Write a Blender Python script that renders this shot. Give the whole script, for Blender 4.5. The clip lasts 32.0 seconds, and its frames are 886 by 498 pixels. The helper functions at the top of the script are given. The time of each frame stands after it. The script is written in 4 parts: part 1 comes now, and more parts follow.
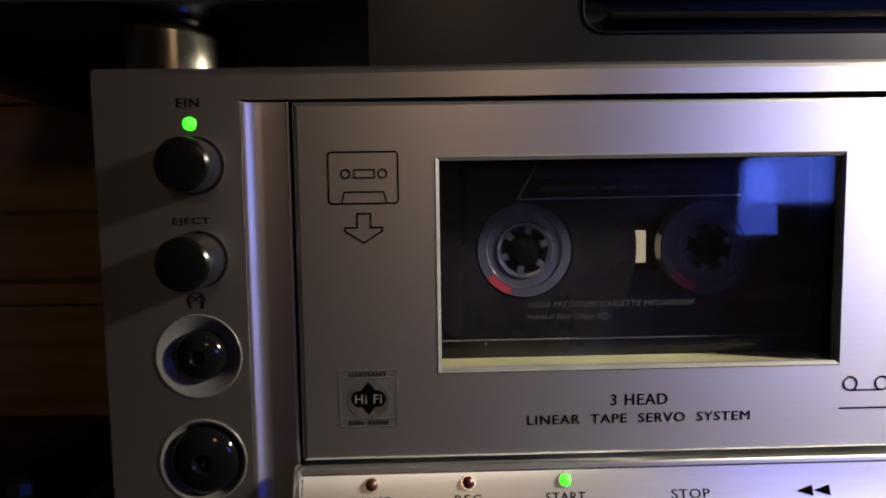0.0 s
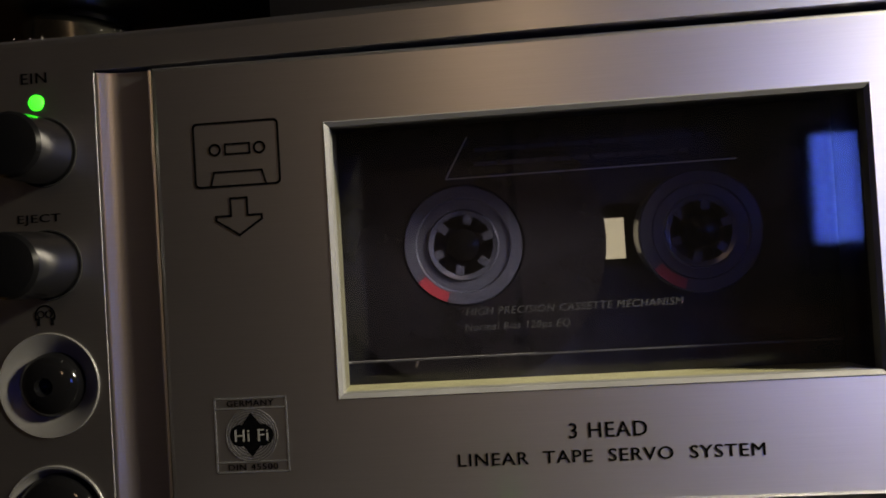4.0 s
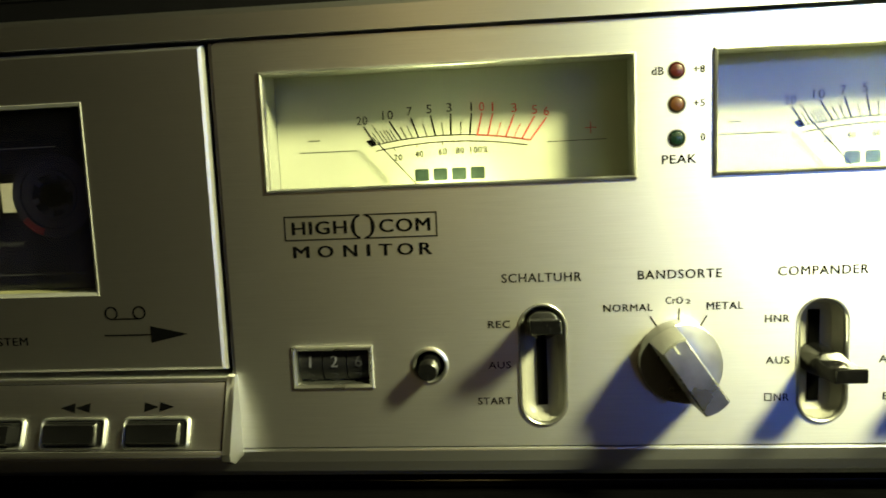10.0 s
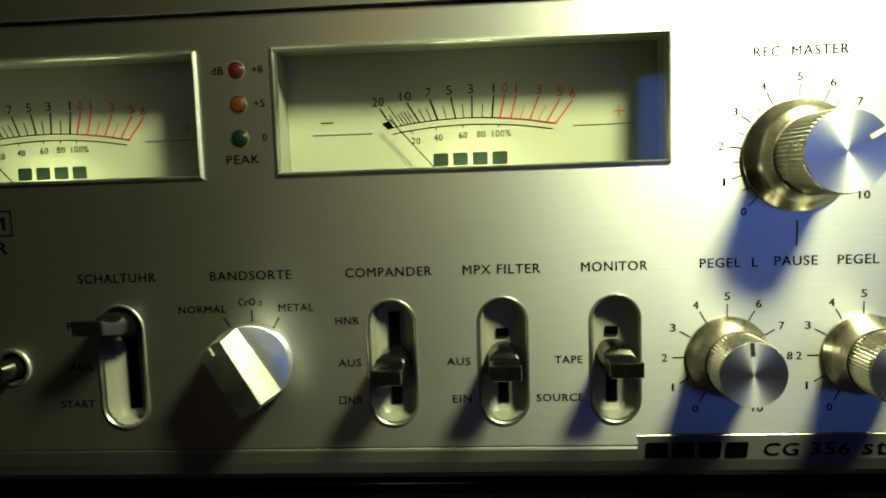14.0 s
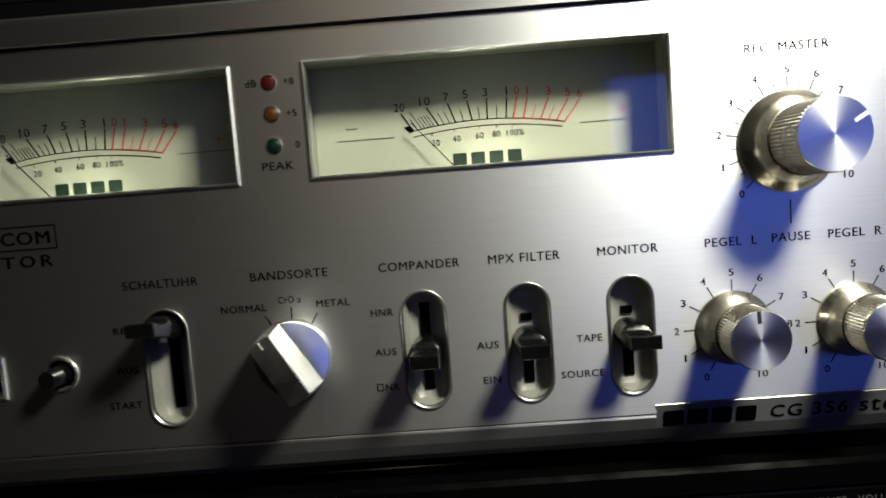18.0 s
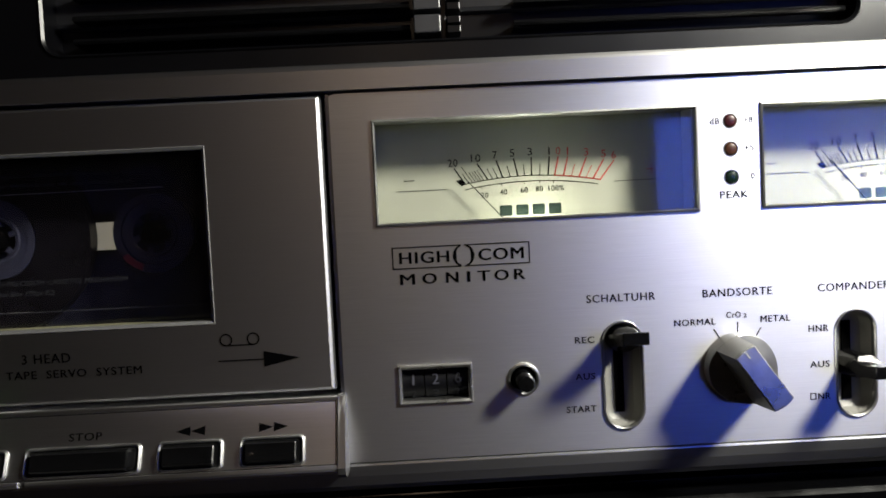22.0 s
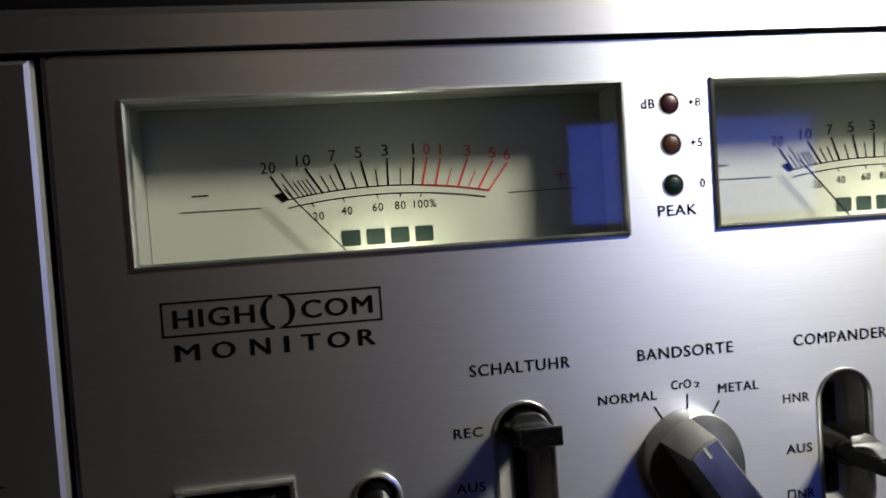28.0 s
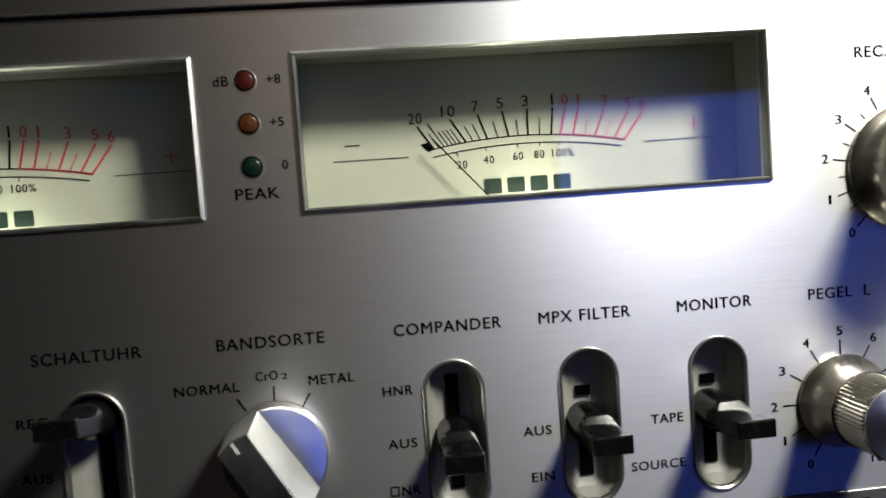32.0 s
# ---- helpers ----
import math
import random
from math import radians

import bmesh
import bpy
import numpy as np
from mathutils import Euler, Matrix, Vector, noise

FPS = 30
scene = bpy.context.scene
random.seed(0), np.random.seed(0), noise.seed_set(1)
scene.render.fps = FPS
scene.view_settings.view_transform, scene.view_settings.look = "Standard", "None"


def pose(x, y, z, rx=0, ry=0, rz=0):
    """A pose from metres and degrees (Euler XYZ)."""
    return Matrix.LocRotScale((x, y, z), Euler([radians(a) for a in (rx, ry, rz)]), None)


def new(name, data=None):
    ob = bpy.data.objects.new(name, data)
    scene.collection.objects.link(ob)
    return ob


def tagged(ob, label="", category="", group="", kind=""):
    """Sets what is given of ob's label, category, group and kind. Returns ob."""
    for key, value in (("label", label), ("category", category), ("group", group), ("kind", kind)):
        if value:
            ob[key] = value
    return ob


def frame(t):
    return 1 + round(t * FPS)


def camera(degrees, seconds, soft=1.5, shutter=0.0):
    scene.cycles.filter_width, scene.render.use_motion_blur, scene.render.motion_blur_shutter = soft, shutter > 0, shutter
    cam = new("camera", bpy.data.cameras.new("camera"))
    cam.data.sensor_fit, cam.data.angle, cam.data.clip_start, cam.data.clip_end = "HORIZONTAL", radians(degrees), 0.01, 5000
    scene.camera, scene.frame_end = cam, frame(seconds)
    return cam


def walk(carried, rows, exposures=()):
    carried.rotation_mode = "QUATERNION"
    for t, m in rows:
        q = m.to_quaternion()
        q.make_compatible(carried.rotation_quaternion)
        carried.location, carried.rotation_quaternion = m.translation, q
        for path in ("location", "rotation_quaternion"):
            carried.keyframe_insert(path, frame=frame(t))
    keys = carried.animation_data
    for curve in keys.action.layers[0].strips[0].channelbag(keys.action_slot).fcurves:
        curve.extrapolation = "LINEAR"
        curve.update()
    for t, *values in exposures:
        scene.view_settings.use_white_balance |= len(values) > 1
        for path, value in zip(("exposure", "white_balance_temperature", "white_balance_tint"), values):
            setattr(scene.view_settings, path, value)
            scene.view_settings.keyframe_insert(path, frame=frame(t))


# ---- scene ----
cam = camera(67.0, 32.0, soft=1.7, shutter=0.35)
# The deck's own plan is in millimetres: X from its left edge, Y back from its front panel, Z up from its lower edge.
LIFT = 0.150
METRES, EYE, TILT, LEAN, TURN = 0.700, 0.0835 + LIFT, 0.0, 0.0, -0.9
AT_X, AT_Y = 0.0671, -0.1343
ROWS = [
    (0.0, -0.002, 0.0001, -0.0001, -0.78, -4.85, 0.84),
    (0.5, -0.0074, 0.0319, -0.005, -4.43, -4.2, -0.07),
    (1.0, 0.0034, 0.0429, -0.0044, -6.46, -5.44, 1.24),
    (1.5, 0.0082, 0.0465, -0.0057, -3.36, -5.72, 1.79),
    (2.0, 0.0189, 0.0457, -0.0105, -1.05, -5.35, 1.65),
    (2.5, 0.0319, 0.0433, -0.0228, 4.01, 1.16, 2.55),
    (4.5, 0.0387, 0.043, -0.0222, 5.03, 0.4, 3.66),
    (5.0, 0.0525, 0.0312, -0.0201, 6.67, -1.14, 3.59),
    (5.5, 0.0939, 0.0085, -0.0159, 8.95, -3.97, 3.78),
    (6.0, 0.1184, -0.0064, -0.0138, 8.47, -5.22, 3.3),
    (6.5, 0.136, -0.0062, -0.0205, 7.6, -5.67, 3.19),
    (7.0, 0.1532, -0.0084, -0.0199, 6.62, -6.23, 2.68),
    (7.5, 0.1724, -0.0062, -0.0213, 5.61, -6.54, 2.66),
    (8.0, 0.1892, -0.0057, -0.0227, 5.64, -5.81, 2.8),
    (8.5, 0.2016, -0.0078, -0.0172, 6.6, -5.59, 3.06),
    (9.0, 0.2227, -0.0113, -0.0187, 7.04, -5.73, 3.19),
    (9.5, 0.2396, -0.0121, -0.0194, 6.44, -5.81, 2.73),
    (10.0, 0.2522, -0.0117, -0.0178, 5.47, -6.32, 2.38),
    (10.5, 0.2666, -0.0116, -0.0195, 4.87, -6.28, 2.35),
    (11.0, 0.2868, -0.0116, -0.0244, 5.47, -5.0, 2.54),
    (11.5, 0.2997, -0.0132, -0.0217, 4.88, -5.08, 2.76),
    (12.0, 0.3164, -0.0125, -0.0172, 4.46, -4.95, 2.62),
    (12.5, 0.3285, -0.0109, -0.0181, 4.2, -4.92, 2.58),
    (13.0, 0.3455, -0.0099, -0.0205, 3.92, -4.93, 2.4),
    (13.5, 0.3615, -0.0053, -0.0251, 3.61, -5.45, 2.34),
    (14.0, 0.3775, 0.0004, -0.0252, 4.23, -5.56, 1.91),
    (14.5, 0.3921, 0.0038, -0.0262, 5.08, -5.41, 1.59),
    (16.5, 0.4091, 0.0106, -0.0216, 9.13, -6.46, 2.03),
    (17.0, 0.4032, 0.0028, -0.0279, 7.17, -6.07, 3.84),
    (17.5, 0.3881, -0.0042, -0.0288, 4.81, -6.02, 4.29),
    (18.0, 0.3617, -0.0158, -0.0281, 1.75, -4.9, 4.36),
    (18.5, 0.3436, -0.0237, -0.0265, 0.56, -4.49, 3.48),
    (19.0, 0.3277, -0.0237, -0.0327, 1.35, -3.82, 3.37),
    (19.5, 0.3031, -0.0315, -0.0326, 1.67, -4.52, 3.41),
    (20.0, 0.2777, -0.034, -0.0313, 1.58, -4.62, 3.26),
    (20.5, 0.2545, -0.0354, -0.0286, 1.53, -4.28, 3.2),
    (21.0, 0.2284, -0.0371, -0.0267, 0.93, -3.67, 3.64),
    (21.5, 0.2104, -0.0436, -0.0237, 0.85, -2.47, 3.21),
    (22.0, 0.199, -0.0417, -0.0205, -0.16, -2.36, 2.83),
    (22.5, 0.1867, -0.0422, -0.0194, -2.0, -2.19, 3.05),
    (23.0, 0.1727, -0.0449, -0.0186, -4.0, -1.96, 3.13),
    (23.5, 0.159, -0.0417, -0.0209, -5.13, -1.64, 3.28),
    (24.0, 0.149, -0.0432, -0.0216, -8.19, -1.78, 3.9),
    (24.5, 0.1725, -0.0303, -0.015, -10.93, -2.27, 3.3),
    (25.0, 0.1869, -0.02, -0.0176, -14.12, -1.9, 3.56),
    (25.5, 0.2053, -0.0129, -0.019, -16.9, -2.22, 3.56),
    (27.5, 0.2249, 0.024, -0.0095, -8.67, -2.44, 4.2),
    (28.0, 0.2266, 0.0404, -0.0162, -6.89, -1.92, 3.86),
    (28.5, 0.2254, 0.0507, -0.0146, -5.51, -2.48, 3.93),
    (29.0, 0.2291, 0.0473, -0.0132, -4.68, -2.75, 4.01),
    (29.5, 0.2321, 0.0443, -0.0128, -5.17, -2.74, 3.85),
    (30.0, 0.2512, 0.0409, -0.0109, -4.99, -3.49, 3.72),
    (30.5, 0.2693, 0.0376, -0.0107, -6.16, -2.6, 2.95),
    (31.0, 0.2941, 0.0359, -0.0128, -5.31, -2.57, 3.23),
    (31.5, 0.3188, 0.0358, -0.0201, -4.9, -2.83, 3.8),
    (32.0, 0.3358, 0.0377, -0.0230, -3.84, -3.31, 4.12),
]
EXPOSURES = [
    (0.0, 1.7, 7200, 15), (2.5, 1.88, 6900, 12), (4.5, 1.72, 8200, 6), (5.5, 2.06, 10400, -10), (7.0, 2.18, 12500, -20), (9.0, 1.98, 12600, -26),
    (11.0, 1.25, 12300, -32), (13.0, 0.5, 12000, -38), (14.0, 0.2, 10500, -32), (16.5, 0.0, 7300, -10), (17.5, 0.0, 6800, 0), (19.0, 0.12, 6500, 5), (20.0, 0.3, 6350, 8),
    (23.0, 0.8, 6450, 10), (25.0, 0.62, 6600, 9), (28.0, 0.02, 6350, 10), (30.0, 0.37, 6400, 9), (31.0, 0.32, 6400, 9), (32.0, -0.02, 6400, 8),
]
walk(cam, [(t, pose(AT_X, AT_Y, EYE, TILT, LEAN, TURN) @ pose(METRES * x, METRES * y, METRES * z, 90 + pitch, roll, yaw)) for t, x, y, z, yaw, pitch, roll in ROWS], EXPOSURES)

# ---- light ----
world = bpy.data.worlds.new("night_room")
scene.world = world
world.use_nodes = True
world.node_tree.nodes["Background"].inputs[0].default_value = (0.9, 0.75, 0.6, 1)
world.node_tree.nodes["Background"].inputs[1].default_value = 0.004


def mm(x, y, z):
    return Vector((x * 0.001, y * 0.001, z * 0.001 + LIFT))


LAMP = mm(460, -150, 244)
bulb = bpy.data.lights.new("desk_lamp_light", "POINT")
bulb.energy, bulb.color, bulb.shadow_soft_size = 8.0, (0.97, 0.94, 0.82), 0.029
tagged(new("desk_lamp_light", bulb)).location = LAMP

# Added warm fill from an unseen lamp, to lift the dim left side.
FILL_LAMP = mm(150, -1300, 520)
glim = bpy.data.lights.new("warm_fill_light", "POINT")
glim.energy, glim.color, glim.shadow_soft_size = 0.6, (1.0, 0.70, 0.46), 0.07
new("warm_fill_light", glim).location = FILL_LAMP


# ---- materials ----
def nodes_of(name):
    m = bpy.data.materials.new(name)
    m.use_nodes = True
    t = m.node_tree
    return m, t, t.nodes["Principled BSDF"]


def link(t, a, ao, b, bi):
    t.links.new(a.outputs[ao], b.inputs[bi])


def coords(t, scale, kind="Object"):
    tc, mp = t.nodes.new("ShaderNodeTexCoord"), t.nodes.new("ShaderNodeMapping")
    mp.inputs["Scale"].default_value = scale
    link(t, tc, kind, mp, "Vector")
    return mp


def noise_ramp(t, mp, scale, detail, lo, hi, rough=0.6):
    n, r = t.nodes.new("ShaderNodeTexNoise"), t.nodes.new("ShaderNodeMapRange")
    n.inputs["Scale"].default_value, n.inputs["Detail"].default_value, n.inputs["Roughness"].default_value = scale, detail, rough
    r.inputs["From Min"].default_value, r.inputs["From Max"].default_value = 0.3, 0.7
    r.inputs["To Min"].default_value, r.inputs["To Max"].default_value = lo, hi
    link(t, mp, "Vector", n, "Vector")
    link(t, n, "Fac", r, "Value")
    return n, r


def tint(t, p, value, colour):
    """Base colour: colour times a value that varies round 1."""
    mix = t.nodes.new("ShaderNodeMix")
    mix.data_type, mix.blend_type = "RGBA", "MULTIPLY"
    mix.inputs["Factor"].default_value = 1.0
    mix.inputs["A"].default_value = (*colour, 1)
    link(t, value, "Result", mix, "B")
    link(t, mix, "Result", p, "Base Color")


def bump(t, p, source, out, strength, distance):
    b = t.nodes.new("ShaderNodeBump")
    b.inputs["Strength"].default_value, b.inputs["Distance"].default_value = strength, distance
    link(t, source, out, b, "Height")
    link(t, b, "Normal", p, "Normal")
    return b


def brushed(name, colour, rough, aniso, along=(70, 70, 5200), metal=1.0, axis="Z", turn=0.25, streak=0.08):
    """Brushed aluminium: fine lines along one axis, stretched gloss, a trace of wear."""
    m, t, p = nodes_of(name)
    fine = coords(t, along)
    n, r = noise_ramp(t, fine, 1.0, 4, 1 - streak, 1 + streak * 0.5, 0.7)
    tint(t, p, r, colour)
    n2, r2 = noise_ramp(t, fine, 1.7, 3, rough - 0.014, rough + 0.014, 0.7)
    link(t, r2, "Result", p, "Roughness")
    p.inputs["Metallic"].default_value = metal
    p.inputs["Anisotropic"].default_value, p.inputs["Anisotropic Rotation"].default_value = aniso, turn
    tg = t.nodes.new("ShaderNodeTangent")
    tg.direction_type, tg.axis = "RADIAL", axis
    link(t, tg, "Tangent", p, "Tangent")
    bump(t, p, n, "Fac", 0.06, 0.00002)
    return m


def dusty(name, colour, dust, rough, spec=0.5):
    """Black plastic with pale specks of dust lying on it."""
    m, t, p = nodes_of(name)
    mp = coords(t, (1, 1, 1))
    n, r = noise_ramp(t, mp, 1500, 5, 0.0, 1.0, 0.75)
    r.inputs["From Min"].default_value, r.inputs["From Max"].default_value = 0.56, 0.74
    mix = t.nodes.new("ShaderNodeMix")
    mix.data_type = "RGBA"
    mix.inputs["A"].default_value, mix.inputs["B"].default_value = (*colour, 1), (*dust, 1)
    link(t, r, "Result", mix, "Factor")
    link(t, mix, "Result", p, "Base Color")
    n2, r2 = noise_ramp(t, mp, 700, 4, rough * 0.7, rough * 1.5)
    link(t, r2, "Result", p, "Roughness")
    p.inputs["Specular IOR Level"].default_value = spec
    return m


def pane(name, colour, soft, shine=0.035, haze=0.0):
    """Clear acrylic whose surface is faintly hazed: sharp to look through, soft in reflection."""
    m, t, p = nodes_of(name)
    t.nodes.remove(p)
    clear, gloss, film = t.nodes.new("ShaderNodeBsdfTransparent"), t.nodes.new("ShaderNodeBsdfAnisotropic"), t.nodes.new("ShaderNodeBsdfDiffuse")
    one, two = t.nodes.new("ShaderNodeMixShader"), t.nodes.new("ShaderNodeMixShader")
    clear.inputs["Color"].default_value = (*colour, 1)
    n, r = noise_ramp(t, coords(t, (1, 1, 1)), 70, 4, soft * 0.8, soft * 1.25)
    link(t, r, "Result", gloss, "Roughness")
    one.inputs[0].default_value, two.inputs[0].default_value = shine, haze
    t.links.new(clear.outputs[0], one.inputs[1])
    t.links.new(gloss.outputs[0], one.inputs[2])
    t.links.new(one.outputs[0], two.inputs[1])
    t.links.new(film.outputs[0], two.inputs[2])
    t.links.new(two.outputs[0], t.nodes["Material Output"].inputs["Surface"])
    return m


def plastic(name, colour, rough, spec=0.5, grain=0.0, dust=0.1, vary=1.0):
    m, t, p = nodes_of(name)
    mp = coords(t, (1, 1, 1))
    n, r = noise_ramp(t, mp, 120, 4, 1 - dust, 1 + dust)
    tint(t, p, r, colour)
    n2, r2 = noise_ramp(t, mp, 60, 5, max(0.03, rough - 0.06 * vary), rough + 0.08 * vary)
    link(t, r2, "Result", p, "Roughness")
    p.inputs["Specular IOR Level"].default_value = spec
    if grain:
        n3, _ = noise_ramp(t, mp, 1800, 2, 0, 1)
        bump(t, p, n3, "Fac", grain, 0.0002)
    return m


def metal(name, colour, rough, spots=0.06):
    m, t, p = nodes_of(name)
    mp = coords(t, (1, 1, 1))
    n, r = noise_ramp(t, mp, 260, 5, 1 - spots * 2, 1 + spots)
    tint(t, p, r, colour)
    n2, r2 = noise_ramp(t, mp, 90, 4, rough * 0.8, rough * 1.3)
    link(t, r2, "Result", p, "Roughness")
    p.inputs["Metallic"].default_value = 1.0
    return m


def glow(name, colour, strength):
    m, t, p = nodes_of(name)
    p.inputs["Base Color"].default_value = (*colour, 1)
    p.inputs["Emission Color"].default_value = (*colour, 1)
    p.inputs["Emission Strength"].default_value = strength
    return m


def glass(name, colour=(1, 1, 1), rough=0.0, ior=1.5):
    m, t, p = nodes_of(name)
    p.inputs["Base Color"].default_value = (*colour, 1)
    p.inputs["Transmission Weight"].default_value = 1.0
    p.inputs["Roughness"].default_value = rough
    p.inputs["IOR"].default_value = ior
    return m


ALU = brushed("brushed_aluminium", (0.83, 0.83, 0.83), 0.398, 0.57)
ALU_RAIL = brushed("satin_aluminium_rail", (0.48, 0.48, 0.485), 0.40, 0.50)
ALU_SIDE = brushed("satin_aluminium_door", (0.68, 0.67, 0.67), 0.395, 0.54, streak=0.05)
ALU_TRIM = metal("bright_aluminium_edge", (0.82, 0.82, 0.80), 0.28)
NICKEL = metal("nickel_plated_metal", (0.62, 0.58, 0.51), 0.22)
SPUN = brushed("spun_aluminium_cap", (0.76, 0.76, 0.77), 0.38, 0.66, (900, 900, 900), axis="Y", turn=0.25, streak=0.02)
METER_TRIM = metal("dull_aluminium_frame", (0.38, 0.38, 0.375), 0.42)
RIM = metal("dull_metal_rim", (0.36, 0.355, 0.34), 0.38)
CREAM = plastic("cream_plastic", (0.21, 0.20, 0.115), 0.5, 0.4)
# Darker copy of the cream: shade for the window's left inner wall.
SHADED_CREAM = plastic("shaded_cream_plastic", (0.065, 0.062, 0.040), 0.5, 0.3)
LIP = plastic("grey_window_edge", (0.13, 0.13, 0.128), 0.4, 0.4)
RING = plastic("pale_grey_plastic_ring", (0.075, 0.073, 0.07), 0.36, 0.4)
METER_WALL = plastic("grey_meter_housing", (0.21, 0.215, 0.19), 0.4, 0.4)
LINE_INK = plastic("pale_label_print", (0.26, 0.255, 0.26), 0.5, 0.3)
FAINT_INK = plastic("faint_grey_print", (0.021, 0.021, 0.026), 0.5, 0.3)
SLIT = plastic("black_slit_void", (0.0012, 0.0012, 0.0012), 0.9, 0.0)
WELL = plastic("grey_beige_plastic_well", (0.18, 0.176, 0.16), 0.45)
BLACK = plastic("glossy_black_plastic", (0.003, 0.003, 0.0033), 0.10, 0.4)
BUTTON_BLACK = plastic("black_button_plastic", (0.0025, 0.0025, 0.0028), 0.22, 0.22)
BLACK_SATIN = plastic("satin_black_plastic", (0.009, 0.009, 0.010), 0.34, grain=0.12)
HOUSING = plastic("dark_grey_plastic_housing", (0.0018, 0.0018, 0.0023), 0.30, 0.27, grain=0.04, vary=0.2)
BLACK_UNIT = plastic("deep_black_gloss", (0.0012, 0.0012, 0.0014), 0.16, 0.22)
PITCH = plastic("matt_black_void", (0.006, 0.006, 0.006), 0.8, 0.2)
INK = plastic("black_print", (0.0014, 0.0014, 0.0016), 0.9, 0.0)
RED_INK = plastic("red_print", (0.42, 0.04, 0.035), 0.5, 0.3)
SEAL_INK = plastic("dull_seal_print", (0.11, 0.107, 0.10), 0.6, 0.2)
NOTCH_WHITE = plastic("worn_white_notch", (0.34, 0.34, 0.33), 0.6, 0.2)
WHITE_INK = plastic("white_print", (0.62, 0.62, 0.62), 0.5, 0.3)
GREY_INK = plastic("grey_print", (0.05, 0.05, 0.053), 0.5, 0.3)
DIAL = plastic("cream_dial_card", (0.34, 0.345, 0.282), 0.6, 0.3, dust=0.03)
PANE = pane("clear_acrylic_pane", (0.99, 0.995, 0.98), 0.045)
WINDOW_PANE = pane("clear_window_pane", (0.98, 0.985, 0.98), 0.045, 0.035, 0.0005)
LEVER_BLACK = dusty("dusty_black_plastic", (0.0025, 0.0025, 0.0028), (0.016, 0.016, 0.016), 0.17, 0.38)
SMOKE = glass("smoked_cassette_shell", (0.46, 0.45, 0.54), 0.03, 1.4)
CLEAR_HUB = plastic("frosted_white_hub", (0.060, 0.062, 0.082), 0.2, 1.0)
SHELL_BACK = plastic("smoked_back_shell", (0.036, 0.037, 0.054), 0.25, dust=0.25)
TAPE = plastic("brown_black_tape_pack", (0.008, 0.007, 0.008), 0.3)
GREEN_ON = glow("lit_green_diode", (0.0, 1.0, 0.03), 0.75)
RED_OFF = plastic("dark_red_diode", (0.028, 0.002, 0.002), 0.3)
AMBER_OFF = plastic("dark_amber_diode", (0.040, 0.013, 0.003), 0.3)
GREEN_OFF = plastic("dark_green_diode", (0.002, 0.010, 0.006), 0.3)


def wood(name, dark, light):
    m, t, p = nodes_of(name)
    mp = coords(t, (1.5, 12, 22))
    n, r = noise_ramp(t, mp, 5, 6, 0.0, 1.0)
    mix = t.nodes.new("ShaderNodeMix")
    mix.data_type = "RGBA"
    mix.inputs["A"].default_value, mix.inputs["B"].default_value = (*dark, 1), (*light, 1)
    link(t, r, "Result", mix, "Factor")
    link(t, mix, "Result", p, "Base Color")
    p.inputs["Roughness"].default_value = 0.5
    bump(t, p, n, "Fac", 0.2, 0.001)
    return m


WOOD = wood("brown_oiled_wood", (0.19, 0.112, 0.040), (0.40, 0.245, 0.09))
PAINT = plastic("grey_wall_paint", (0.35, 0.33, 0.30), 0.85, 0.2, grain=0.1)
CARPET = plastic("dark_carpet", (0.06, 0.05, 0.045), 0.95, 0.1, grain=0.4)


# ---- mesh helpers (plan in millimetres) ----
def thing(name, label, category, at=(0, 0, 0), group=""):
    ob = new(name)
    ob.location = mm(*at)
    ob.empty_display_size = 0.01
    return tagged(ob, label, category, group)


def part(name, bm, material, parent, label="", smooth=False):
    """Links a bmesh, whose vertices are in the deck's millimetres, as one mesh object under a thing or a part."""
    me = bpy.data.meshes.new(name)
    bmesh.ops.recalc_face_normals(bm, faces=bm.faces)
    if smooth:
        for f in bm.faces:
            f.smooth = True
    bm.to_mesh(me)
    bm.free()
    return part_mesh(name, me, material, parent, label, smooth)


def part_mesh(name, me, material, parent, label="", smooth=False):
    base = origin(parent)
    me.transform(Matrix.Translation(-base) @ Matrix.Translation((0, 0, LIFT)) @ Matrix.Scale(0.001, 4))
    me.materials.append(material)
    if smooth:
        me.set_sharp_from_angle(angle=radians(32))
    ob = new(name, me)
    ob.parent = parent
    return tagged(ob, label)


def origin(ob):
    """World place of a thing or part; parts carry no turn of their own."""
    v = Vector((0, 0, 0))
    while ob is not None:
        v += ob.location
        ob = ob.parent
    return v


def structure(name, bm, material, label="", category=""):
    me = bpy.data.meshes.new(name)
    bmesh.ops.recalc_face_normals(bm, faces=bm.faces)
    bm.to_mesh(me)
    bm.free()
    me.transform(Matrix.Translation((0, 0, LIFT)) @ Matrix.Scale(0.001, 4))
    me.materials.append(material)
    return tagged(new(name, me), label, category, kind="structure")


def box(x0, x1, y0, y1, z0, z1, bevel=0.0, steps=2, bm=None):
    one = bmesh.new()
    bmesh.ops.create_cube(one, size=1)
    bmesh.ops.transform(one, matrix=Matrix.LocRotScale(((x0 + x1) / 2, (y0 + y1) / 2, (z0 + z1) / 2), None, (abs(x1 - x0), abs(y1 - y0), abs(z1 - z0))), verts=one.verts)
    if bevel:
        bmesh.ops.bevel(one, geom=one.edges[:], offset=bevel, segments=steps, affect="EDGES", profile=0.5)
    return merged(bm, one)


